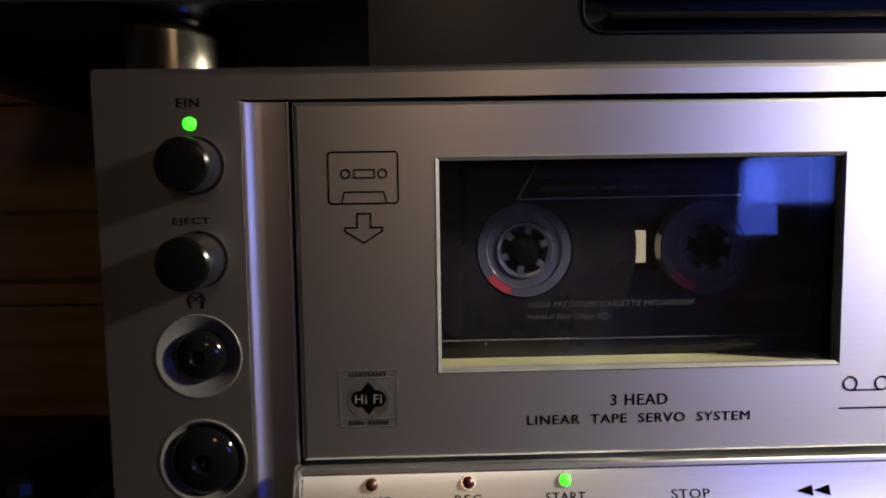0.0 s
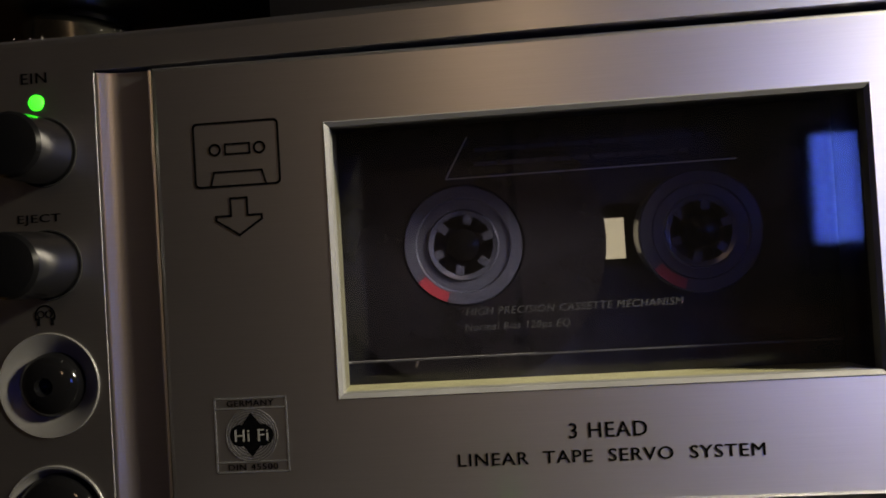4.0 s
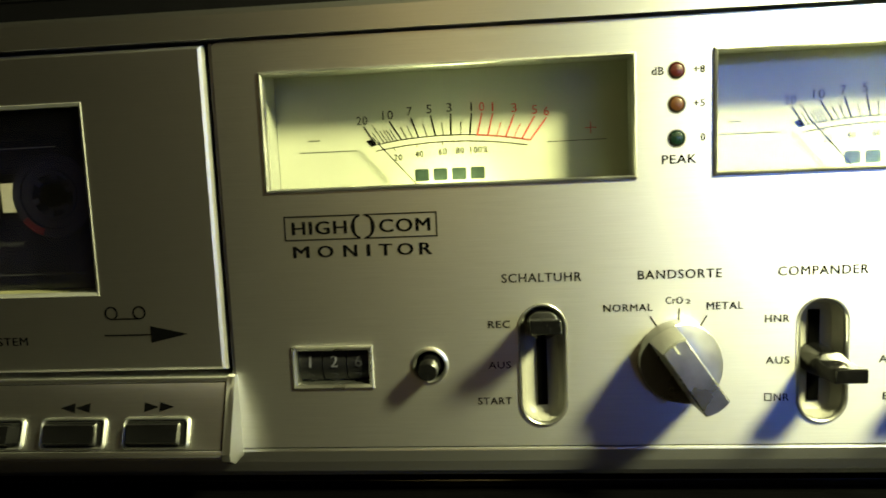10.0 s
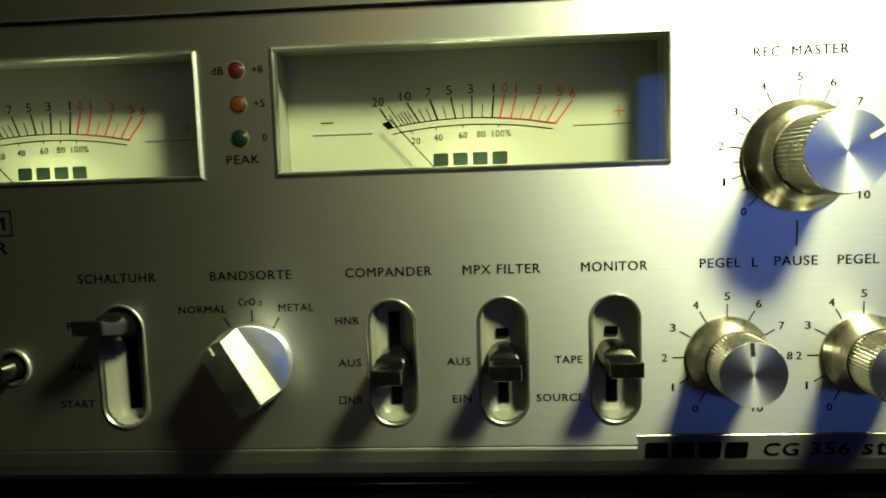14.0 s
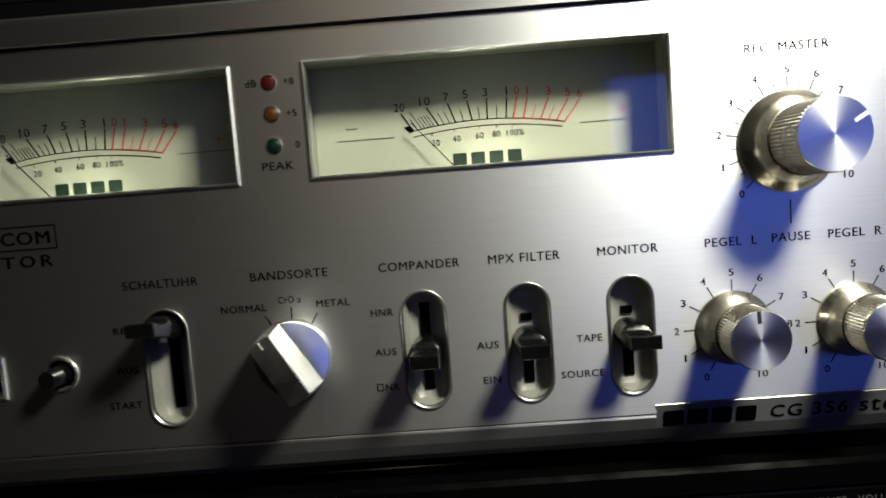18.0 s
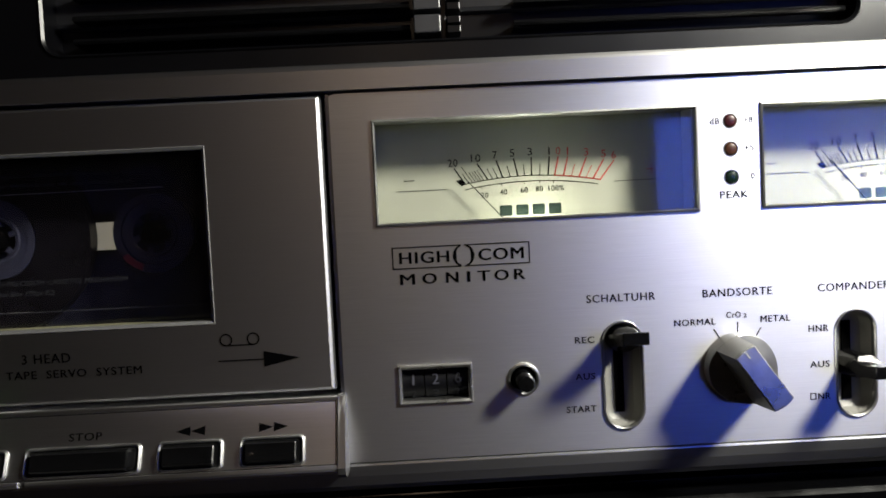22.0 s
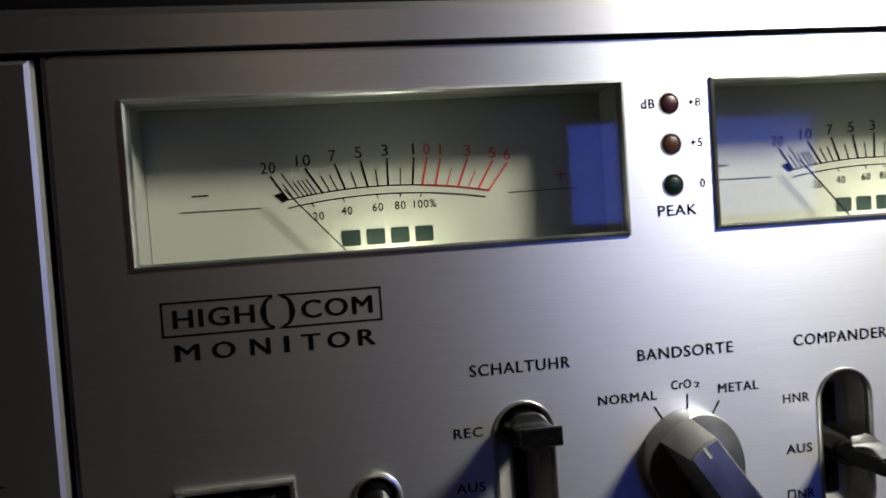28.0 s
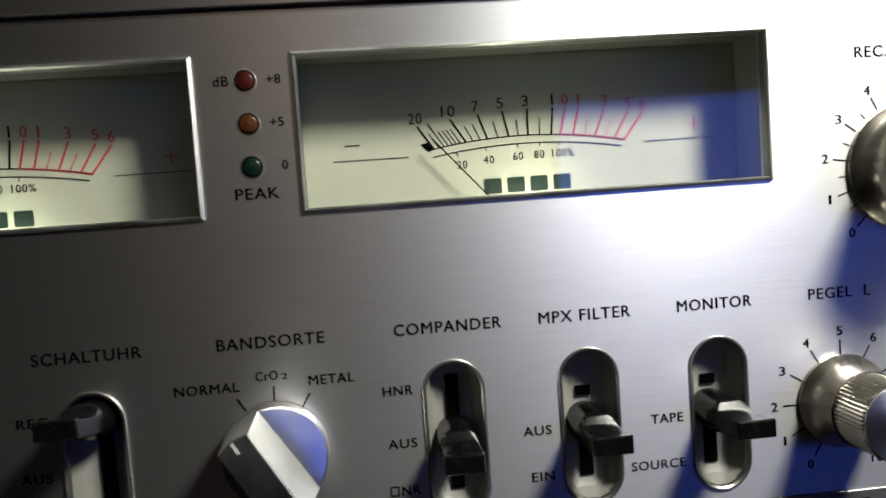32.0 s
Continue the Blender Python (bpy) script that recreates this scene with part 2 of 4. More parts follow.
def merged(bm, one):
    if bm is None:
        return one
    me = bpy.data.meshes.new("scrap")
    one.to_mesh(me)
    one.free()
    bm.from_mesh(me)
    bpy.data.meshes.remove(me)
    return bm


def circle(cx, cz, r, n=40):
    return [(cx + r * math.cos(2 * math.pi * i / n), cz + r * math.sin(2 * math.pi * i / n)) for i in range(n)]


def rrect(x0, x1, z0, z1, r=0.0, n=5):
    if r <= 0:
        return [(x1, z0), (x1, z1), (x0, z1), (x0, z0)]
    out = []
    for cx, cz, a in ((x1 - r, z0 + r, -90), (x1 - r, z1 - r, 0), (x0 + r, z1 - r, 90), (x0 + r, z0 + r, 180)):
        out += [(cx + r * math.cos(radians(a + 90 * i / n)), cz + r * math.sin(radians(a + 90 * i / n))) for i in range(n + 1)]
    return out


def stadium(cx, cz, hw, hh, n=12):
    return rrect(cx - hw, cx + hw, cz - hh, cz + hh, hw - 0.001, n)


def loft(rings, start=False, end=False, bm=None):
    """Joins closed outlines [(outline, y), ...] of one length into a skin; start and end cap it."""
    bm = bm or bmesh.new()
    rows = [[bm.verts.new((x, y, z)) for x, z in outline] for outline, y in rings]
    for a, b in zip(rows, rows[1:]):
        for i in range(len(a)):
            j = (i + 1) % len(a)
            bm.faces.new((a[i], a[j], b[j], b[i]))
    if start:
        bm.faces.new(rows[0])
    if end:
        bm.faces.new(rows[-1])
    return bm


def lathe(cx, cz, profile, n=48, start=False, end=True, bm=None):
    """profile: (radius, y) pairs, turned round the axis that runs along y."""
    return loft([(circle(cx, cz, r, n), y) for r, y in profile], start, end, bm)


def plate(outer, holes, y0, y1, bm=None):
    """A flat plate with through holes, from y0 (front) to y1."""
    one = bmesh.new()
    edges = []
    for loop in (outer, *holes):
        vs = [one.verts.new((x, y0, z)) for x, z in loop]
        edges += [one.edges.new((vs[i], vs[(i + 1) % len(vs)])) for i in range(len(vs))]
    bmesh.ops.triangle_fill(one, edges=edges, use_beauty=True, use_dissolve=False)
    faces = one.faces[:]
    got = bmesh.ops.extrude_face_region(one, geom=faces)
    bmesh.ops.translate(one, verts=[v for v in got["geom"] if isinstance(v, bmesh.types.BMVert)], vec=(0, y1 - y0, 0))
    return merged(bm, one)


def sweep(points, profile, bm=None):
    """A straight or broken prism: profile (y, z) pairs closed, drawn along x from points[0] to points[1]."""
    bm = bm or bmesh.new()
    rows = [[bm.verts.new((x, y, z)) for y, z in profile] for x in points]
    for a, b in zip(rows, rows[1:]):
        for i in range(len(a)):
            j = (i + 1) % len(a)
            bm.faces.new((a[i], a[j], b[j], b[i]))
    bm.faces.new(rows[0])
    bm.faces.new(rows[-1])
    return bm


def stroke(points, w, y0, y1, bm=None, closed=False):
    """A printed line of width w along (x, z) points."""
    bm = bm or bmesh.new()
    pts = [Vector(p) for p in points]
    if closed:
        pts.append(pts[0])
    for a, b in zip(pts, pts[1:]):
        d = (b - a).normalized()
        s = Vector((-d.y, d.x)) * w / 2
        e = d * w / 2 * (0.9 if closed or len(pts) > 2 else 0)
        q = [a - s - e, b - s + e, b + s + e, a + s - e]
        loft([([tuple(v) for v in q], y0), ([tuple(v) for v in q], y1)], True, True, bm)
    return bm


def words(body, cx, cz, width, height, material, parent, y=-0.05, label="", shear=0.0, name="lettering", slope=None, bold=0.03):
    """Lettering fitted to a width and a letter height, centred at (cx, cz), printed on the face at y."""
    cu = bpy.data.curves.new("scrap", "FONT")
    cu.body, cu.size, cu.extrude, cu.shear, cu.resolution_u, cu.space_character = body, 10.0, 0.06, shear, 3, 1.12
    ob = new("scrap", cu)
    me = bpy.data.meshes.new_from_object(ob)
    bpy.data.objects.remove(ob)
    bpy.data.curves.remove(cu)
    co = np.empty(len(me.vertices) * 3)
    me.vertices.foreach_get("co", co)
    co = co.reshape(-1, 3)
    lo, hi = co.min(0), co.max(0)
    sx, sz = width / (hi[0] - lo[0]), height / (hi[1] - lo[1])
    out = np.stack([(co[:, 0] - (lo[0] + hi[0]) / 2) * sx + cx, -co[:, 2] * 0.5 + y, (co[:, 1] - (lo[1] + hi[1]) / 2) * sz + cz], 1)
    if slope:
        out = slope(out)
    me.vertices.foreach_set("co", out.ravel())
    # print with some body: the same outline once more, a hair aside
    if bold:
        bm = bmesh.new()
        for k, dx in enumerate((-bold, 0, bold)):
            me.transform(Matrix.Translation((dx - (0 if k == 0 else (-bold, 0)[k - 1]), -0.003, 0)))
            bm.from_mesh(me)
        bm.to_mesh(me)
        bm.free()
    me.name = name
    return part_mesh(name, me, material, parent, label)


# ---- the room (closed all round) ----
def room():
    structure("floor", box(-1800, 2400, -2400, 500, -780, -760), CARPET, "dark carpeted floor in the dim room", "floor")
    structure("ceiling", box(-1800, 2400, -2400, 500, 1750, 1770), PAINT, "unlit ceiling of the dim room", "ceiling")
    structure("wall_back", box(-1800, 2400, 480, 500, -760, 1750), PAINT, "dim painted wall behind the hi-fi stack", "wall")
    structure("wall_front", box(-1800, 2400, -2400, -2380, -760, 1750), PAINT, "dim painted wall facing the hi-fi stack", "wall")
    structure("wall_left", box(-1800, -1780, -2380, 480, -760, 1750), PAINT, "dim painted side wall", "wall")
    structure("wall_right", box(2380, 2400, -2380, 480, -760, 1750), PAINT, "dim painted side wall", "wall")


room()


def cabinet():
    c = thing("wooden_shelf_unit", "brown oiled wood shelf unit with grooved boards beside the deck", "shelf", (200, 200, -150))
    part("shelf_board", box(-700, 1000, 25, 420, -165, -150, 2), WOOD, c, "thick brown wooden shelf under the hi-fi stack")
    part("side_panel", box(-700, -682, 0, 420, -760, -165, 1.5), WOOD, c)
    part("side_panel", box(982, 1000, 0, 420, -760, -165, 1.5), WOOD, c)
    # stacked boards that show beside the deck
    rows = [(-150, -11, 150), (-10, 38.6, 147), (39.8, 48.4, 142), (49.6, 76.6, 150), (77.8, 121.4, 151), (122.8, 230, 154)]
    for z0, z1, y in rows:
        part("back_board", box(-330, -30, y, y + 14, z0, z1, 0.9), WOOD, c)
    return c


cabinet()


# ---- the cassette deck ----
deck = thing("cassette_deck", "silver brushed-aluminium cassette deck stacked between two black units", "cassette deck", (220, 0, 0))


SIDE_Y = 1.8


def top_rail():
    """The top rail: its front swings back to the side plate at the left end."""
    bm = bmesh.new()
    xs = [0.6, 24] + [24 + 90 * i / 12 for i in range(1, 13)] + [440]
    rows = []
    for x in xs:
        u = min(max((x - 24) / 90, 0), 1)
        y = SIDE_Y + (-1.2 - SIDE_Y) * u * u * (3 - 2 * u)
        rows.append([bm.verts.new((x, a, z)) for a, z in ((y, 102.3), (y, 107.2), (y + 0.35, 108.0), (y + 1.1, 108.7), (12, 108.7), (12, 102.3))])
    for a, b in zip(rows, rows[1:]):
        for i in range(6):
            j = (i + 1) % 6
            bm.faces.new((a[i], a[j], b[j], b[i]))
    bm.faces.new(rows[0]), bm.faces.new(rows[-1])
    return bm


def deck_shell():
    part("casing", box(3, 437, 34, 280, 3.5, 108.0, 1.0), BLACK_SATIN, deck, "black sheet-metal casing")
    for x0, x1, z0, z1 in ((3, 437, 104.5, 107.9), (3, 437, 3.6, 7.5), (3, 5, 7.6, 104.4), (435, 437, 7.6, 104.4)):
        part("casing_sheet", box(x0, x1, 12.3, 34.2, z0, z1), BLACK_SATIN, deck)
    part("top_rail", top_rail(), ALU_SIDE, deck, "satin aluminium top rail")
    low = [(-0.1, 9.0), (0.05, 9.45), (0.4, 9.62), (12, 9.62), (12, 1.2), (4.6, 1.2), (3.9, 1.6), (2.7, 3.0), (1.1, 6.0)]
    part("bottom_rail", sweep((0, 362.4), low), ALU_RAIL, deck, "satin aluminium lower rail")
    badge = part("badge_rail", sweep((362.4, 440), [(-0.3, 11.9), (-0.15, 12.05), (12, 12.2), (12, 1.2), (4.6, 1.2), (3.9, 1.6), (2.8, 3.0), (1.26, 6.0)]), ALU_RAIL, deck, "raised name plate on the lower rail")
    holes = [circle(20.2, 89.4, 5.9), circle(20.2, 70.6, 5.9), circle(19.2, 50.7, 8.6), circle(19.4, 28.6, 8.8), circle(19.5, 97.7, 1.4, 20)]
    side = part("side_plate", plate(rrect(0.6, 29.6, 9.9, 102.3), holes, SIDE_Y, 8), ALU_SIDE, deck, "satin aluminium plate with the power and eject buttons")
    bm = bmesh.new()
    plan = [(29.6, 1.85), (30.0, 1.78), (30.5, 1.98), (31.2, 2.35), (32.2, 2.7), (33.6, 2.9), (38.2, 3.0), (38.5, 2.75), (38.9, 2.85), (38.9, 8), (29.6, 8)]
    rows = [[bm.verts.new((x, y, z)) for x, y in plan] for z in (9.9, 101.9)]
    for i in range(len(plan)):
        j = (i + 1) % len(plan)
        bm.faces.new((rows[0][i], rows[0][j], rows[1][j], rows[1][i]))
    bm.faces.new(rows[0]), bm.faces.new(rows[1])
    part("hollowed_strip", bm, ALU_SIDE, deck, "hollowed aluminium strip beside the cassette door", True)
    gaps = [rrect(65, 154, 44, 93), rrect(191, 275, 63, 96.5), rrect(286.8, 370.8, 63, 96.5)]
    part("recess_floor", plate(rrect(30, 434, 10, 102), gaps, 9.0, 9.6), PITCH, deck, "black gap behind the front panels")
    for x, y in ((30, 30), (410, 30), (30, 250), (410, 250)):
        part("foot", lathe_z(x, y, [(9, -4.0), (10, 1.0), (10, 3.5)]), BLACK_SATIN, deck, "black rubber foot")
    return side, badge


def lathe_z(cx, cy, profile, n=32):
    """profile: (radius, z) pairs, turned round an upright axis."""
    bm = bmesh.new()
    rows = [[bm.verts.new((cx + r * math.cos(2 * math.pi * i / n), cy + r * math.sin(2 * math.pi * i / n), z)) for i in range(n)] for r, z in profile]
    for a, b in zip(rows, rows[1:]):
        for i in range(n):
            j = (i + 1) % n
            bm.faces.new((a[i], a[j], b[j], b[i]))
    bm.faces.new(rows[0]), bm.faces.new(rows[-1])
    return bm


side_plate, badge_rail = deck_shell()

METER_X = (192.4, 288.7)
SLOT_X = (252.3, 311.4, 334.8, 358.0)
LED_Z = (90.5, 83.6, 76.6)


def main_panel():
    holes = [rrect(x + 0.7, x + 80.0, 69.3, 94.1) for x in METER_X]
    holes += [stadium(x, 28.4, 5.0, 13.5) for x in SLOT_X]
    holes += [circle(281.2, z, 1.75, 20) for z in LED_Z]
    holes += [rrect(196.5, 213.7, 24.5, 33.0), circle(227.2, 28.8, 3.5, 24)]
    outer = [(434, 12.2), (434, 101.6), (183.6, 101.6), (182.4, 101.0), (182.4, 9.95), (362.6, 9.95), (362.6, 12.2)]
    p = part("main_panel", plate(outer, holes, 0.0, 2.0), ALU, deck, "horizontally brushed aluminium control panel")
    part("panel_edge", loft([(rrect(181.5, 182.3, 10, 101.6), 0.5), (rrect(181.5, 182.3, 10, 101.6), 6)], True, True), METER_TRIM, deck)
    return p


panel = main_panel()


def meter(x):
    """A level meter: bevelled frame, acrylic pane, housing, dial card with its scale, needle and bulb."""
    o = x - METER_X[0]
    x0, x1, z0, z1 = x, x + 80.7, 68.5, 94.8
    inner = rrect(x0 + 0.8, x1 - 0.8, z0 + 0.8, z1 - 0.8)
    f = part("level_meter", loft([(rrect(x0, x1, z0, z1), 0.3), (rrect(x0 + 0.1, x1 - 0.1, z0 + 0.1, z1 - 0.1), -0.5), (rrect(x0 + 0.5, x1 - 0.5, z0 + 0.5, z1 - 0.5), -0.7), (inner, -0.2), (inner, 1.2)]), METER_TRIM, deck, "needle level meter behind a clear pane in a slim bevelled frame")
    g = part("pane", box(x0 + 0.75, x1 - 0.75, 0.25, 1.1, z0 + 0.75, z1 - 0.75), PANE, f, "clear acrylic pane")
    g.visible_shadow = False
    wall = [(rrect(x0 + 0.2, x1 - 0.2, z0 + 0.2, z1 - 0.2), 1.25), (rrect(x0 - 0.4, x1 + 0.4, z0 - 4.2, z1 + 0.3), 3.0), (rrect(x0 - 0.4, x1 + 0.4, z0 - 4.2, z1 + 0.3), 12.0)]
    part("housing", loft(wall), METER_WALL, f, "grey meter housing")
    d = part("dial", box(x0 - 0.3, x1 + 0.3, 11.6, 11.95, z0 - 4.1, z1 + 0.2), DIAL, f, "cream dial card with a decibel scale")
    y0, y1 = 11.57, 11.50

    def arc(a, s, b, x):
        """Height of the flat arc that runs through a at its left end, s above the middle, b at its right."""
        u = (x - a[0]) / (b[0] - a[0])
        return a[1] + (b[1] - a[1]) * u + 4 * s * u * (1 - u)

    top = lambda v: arc((215.4, 78.6), 1.75, (251.4, 78.2), v)
    low = lambda v: arc((215.5, 77.2), 1.55, (250.7, 77.1), v)
    names = ["20", "10", "7", "5", "3", "1", "0", "1", "3", "5", "6"]
    base = [215.6, 221.6, 225.6, 229.6, 233.2, 237.6, 239.3, 241.7, 245.8, 249.5, 251.4]
    tip = [212.8, 218.9, 224.0, 228.6, 233.3, 238.1, 240.5, 243.0, 247.9, 252.5, 255.2]
    rise = lambda v: 82.9 + 2.1 * (1 - ((v - 234.5) / 21.8) ** 2)
    black, red = bmesh.new(), bmesh.new()
    for i, n in enumerate(names):
        col = black if i < 6 else red
        stroke([(o + base[i], top(base[i])), (o + tip[i], rise(tip[i]))], 0.33 if i < 6 else 0.34, y0, y1, col)
        words(n, o + tip[i] - (0.3 if i < 5 else 0), rise(tip[i]) + 1.45, (2.5 if len(n) > 1 else 0.36 if n == "1" else 1.2), 2.0, INK if i < 6 else RED_INK, f, y0 - 0.03, bold=0.012)
    for a, b, us in ((0, 1, (0.16, 0.32, 0.45, 0.58, 0.7, 0.82)), (1, 2, (0.33, 0.66)), (2, 3, (0.5,)), (3, 4, (0.5,)), (4, 5, (0.5,)), (7, 8, (0.5,)), (8, 9, (0.5,))):
        for u in us:
            bx, tx = base[a] + (base[b] - base[a]) * u, tip[a] + (tip[b] - tip[a]) * u
            k = 1.0 if (a == 0 and u == 0.32) else 0.62
            stroke([(o + bx, top(bx)), (o + bx + (tx - bx) * k, top(bx) + (rise(tx) - top(bx)) * k)], 0.17, y0, y1, black if a < 5 else red)
    line = lambda f, a, b: [(o + a + (b - a) * i / 24, f(a + (b - a) * i / 24)) for i in range(25)]
    stroke(line(top, 215.5, 239.2), 0.2, y0, y1, black)
    stroke(line(top, 239.3, 251.4), 0.3, y0, y1, red)
    stroke(line(low, 215.5, 250.7), 0.2, y0, y1, black)
    for v in (219.5, 225.0, 231.1, 235.3, 239.1):
        stroke([(o + v, low(v)), (o + v + (233 - v) * 0.04, low(v) - 0.7)], 0.16, y0, y1, black)
    loft([([(o + 213.2, 79.6), (o + 214.6, 80.0), (o + 215.6, 78.6), (o + 214.6, 78.2)], y) for y in (y0, y1)], True, True, black)
    stroke([(o + 197.3, 77.5), (o + 210.9, 77.5)], 0.15, y0, y1, black)
    stroke([(o + 199.4, 80.2), (o + 202.2, 80.2)], 0.22, y0, y1, black)
    stroke([(o + 255.1, 77.6), (o + 268.6, 77.7)], 0.15, y0, y1, black)
    stroke([(o + 263.8, 80.4), (o + 266.4, 80.4)], 0.2, y0, y1, red)
    stroke([(o + 265.1, 79.1), (o + 265.1, 81.7)], 0.2, y0, y1, red)
    part("scale_lines", black, INK, f, "black printed scale")
    part("overload_scale", red, RED_INK, f, "red printed overload scale")
    for n, v, z in (("20", 220.6, 75.5), ("40", 225.6, 76.1), ("60", 231.1, 76.4), ("80", 235.1, 76.5), ("100%", 239.6, 76.5)):
        words(n, o + v, z, 0.95 * len(n) + (0.3 if "%" in n else 0), 1.45, INK, f, y0 - 0.03, bold=0)
    for k in range(4):
        xa = o + 224.4 + 4.35 * k
        part("badge_block", loft([(rrect(xa, xa + 3.3, 69.8, 72.6, 0.35, 3), y) for y in (y0, y1)], True, True), BADGE_GREEN, f, "dark green block of the maker's mark")
    nd = stroke([(o + 226.0, 68.0), (o + 215.2, 80.3)], 0.22, 9.0, 8.8)
    part("needle", nd, INK, f, "thin black needle resting near the lower stop")
    part("bulb", box(o + 227, o + 239, 6.0, 7.6, 64.8, 66.6, 0.4), BULB, f, "small warm bulb below the dial")
    return f


WHEEL = plastic("matt_black_wheel", (0.002, 0.002, 0.003), 0.5, 0.18)
DIGIT_INK = plastic("grey_white_digit_print", (0.046, 0.046, 0.060), 0.5, 0.3)
DIM_INK = plastic("dim_digit_print", (0.011, 0.011, 0.015), 0.5, 0.2)
BADGE_GREEN = plastic("dark_green_print", (0.006, 0.016, 0.011), 0.5, 0.3)
BULB = glow("warm_meter_bulb", (0.98, 1.0, 0.80), 27.0)
for mx in METER_X:
    meter(mx)


def door():
    x0, x1, z0, z1 = 40.0, 180.4, 28.6, 101.5
    win = rrect(68.4, 151.2, 46.9, 90.2)
    bm = plate(rrect(x0 + 1.1, x1 - 1.1, z0 + 0.9, z1 - 0.9), [win], -1.8, 0.2)
    loft([(rrect(x0 + 1.1, x1 - 1.1, z0 + 0.9, z1 - 0.9), -1.8), (rrect(x0 + 0.4, x1 - 0.4, z0 + 0.3, z1 - 0.3), -1.45), (rrect(x0, x1, z0, z1), -0.7), (rrect(x0, x1, z0, z1), 4)], bm=bm)
    d = part("cassette_door", bm, ALU_SIDE, deck, "satin aluminium cassette door with a large window, closed")
    part("window_lip", loft([(rrect(68.0, 151.6, 46.5, 90.6), -1.75), (rrect(68.2, 151.4, 46.7, 90.4), -2.0), (rrect(68.9, 150.7, 47.4, 89.7), -1.6), (rrect(68.9, 150.7, 47.4, 89.7), 0.3)]), LIP, d, "thin edge round the window")
    g = part("window_pane", box(68.5, 151.1, -0.4, 0.6, 47.0, 90.1), WINDOW_PANE, d, "clear window pane")
    g.visible_shadow = False
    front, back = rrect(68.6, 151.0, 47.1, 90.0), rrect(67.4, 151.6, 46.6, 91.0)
    # Shade is in the colours: right and top dark, left a darker cream.
    for i, (m, lab) in enumerate(((HOUSING, "inner wall given dark plastic for shade"), (HOUSING, "inner wall given dark plastic for shade"), (SHADED_CREAM, "pale inner wall"), (CREAM, "pale inner wall"))):
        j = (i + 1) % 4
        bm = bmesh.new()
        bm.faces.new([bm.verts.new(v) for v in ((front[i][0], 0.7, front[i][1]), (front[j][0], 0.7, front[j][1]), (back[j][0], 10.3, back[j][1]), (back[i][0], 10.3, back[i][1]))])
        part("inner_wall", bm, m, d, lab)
    y0, y1 = -1.83, -1.92
    # cassette symbol and arrow
    bm = stroke(rrect(46.9, 60.7, 81.4, 91.6, 0.7, 3), 0.34, y0, y1, closed=True)
    stroke(rrect(52.0, 56.0, 86.5, 88.1), 0.3, y0, y1, bm, True)
    for cx in (50.3, 57.6):
        stroke(circle(cx, 87.3, 0.85, 18), 0.3, y0, y1, bm, True)
    stroke([(49.4, 81.5), (50.0, 83.7), (57.8, 83.7), (58.4, 81.5)], 0.3, y0, y1, bm)
    part("cassette_symbol", bm, INK, d, "black line drawing of a cassette")
    a = [(52.4, 79.4), (55.1, 79.4), (55.1, 76.6), (57.4, 76.6), (57.4, 75.9), (53.7, 73.5), (50.0, 75.9), (50.0, 76.6), (52.4, 76.6)]
    part("arrow_symbol", stroke(a, 0.34, y0, y1, closed=True), INK, d, "black outline arrow")
    # quality seal
    bm = stroke(rrect(48.0, 59.6, 35.8, 47.5), 0.25, y0, y1, closed=True)
    stroke([(48, 45.9), (59.6, 45.9)], 0.2, y0, y1, bm)
    stroke([(48, 37.4), (59.6, 37.4)], 0.2, y0, y1, bm)
    for r in (3.2, 3.7, 4.2, 4.7, 5.2):
        stroke(circle(53.8, 41.6, r * 0.8, 28), 0.12, y0, y1, bm, True)
    part("seal_outline", bm, GREY_INK, d, "printed round quality seal")
    bm = loft([([(53.8, 38.2), (56.6, 41.6), (53.8, 45.2), (51.0, 41.6)], y) for y in (y0, y1)], True, True)
    for cx in (52.0, 55.6):
        loft([(circle(cx, 41.6, 1.75, 24), y) for y in (y0 - 0.01, y1 - 0.01)], True, True, bm)
    s = part("seal_core", bm, INK, d, "black core of the quality seal")
    words("Hi Fi", 53.8, 41.6, 5.4, 1.9, SEAL_INK, d, -1.97)
    words("GERMANY", 53.8, 46.7, 7.6, 0.95, INK, d, -1.86)
    words("DIN 45500", 53.8, 36.6, 8.0, 0.95, INK, d, -1.86)
    words("3 HEAD", 109.6, 40.2, 11.8, 2.35, INK, d, -1.86, 'black printed words "3 HEAD"')
    words("LINEAR  TAPE  SERVO  SYSTEM", 109.6, 36.3, 46.4, 1.95, INK, d, -1.86, 'black printed words "LINEAR TAPE SERVO SYSTEM"')
    bm = stroke(circle(153.9, 42.5, 1.4, 24), 0.3, y0, y1, closed=True)
    stroke(circle(160.6, 42.5, 1.4, 24), 0.3, y0, y1, bm, True)
    stroke([(153.9, 41.1), (160.6, 41.1)], 0.3, y0, y1, bm)
    stroke([(151.8, 37.3), (163.2, 37.3)], 0.3, y0, y1, bm)
    loft([([(163.0, 35.4), (171.8, 37.3), (163.0, 39.3)], y) for y in (y0, y1)], True, True, bm)
    part("tape_symbol", bm, INK, d, "black tape-path symbol with a running arrow")
    d.location.y += 0.00165
    return d


cassette_door = door()


# key panel leans out towards its lower edge: s runs down the slope in millimetres
SLOPE_LEN, SLOPE_Y, SLOPE_Z = 17.4, -6.2, -16.3


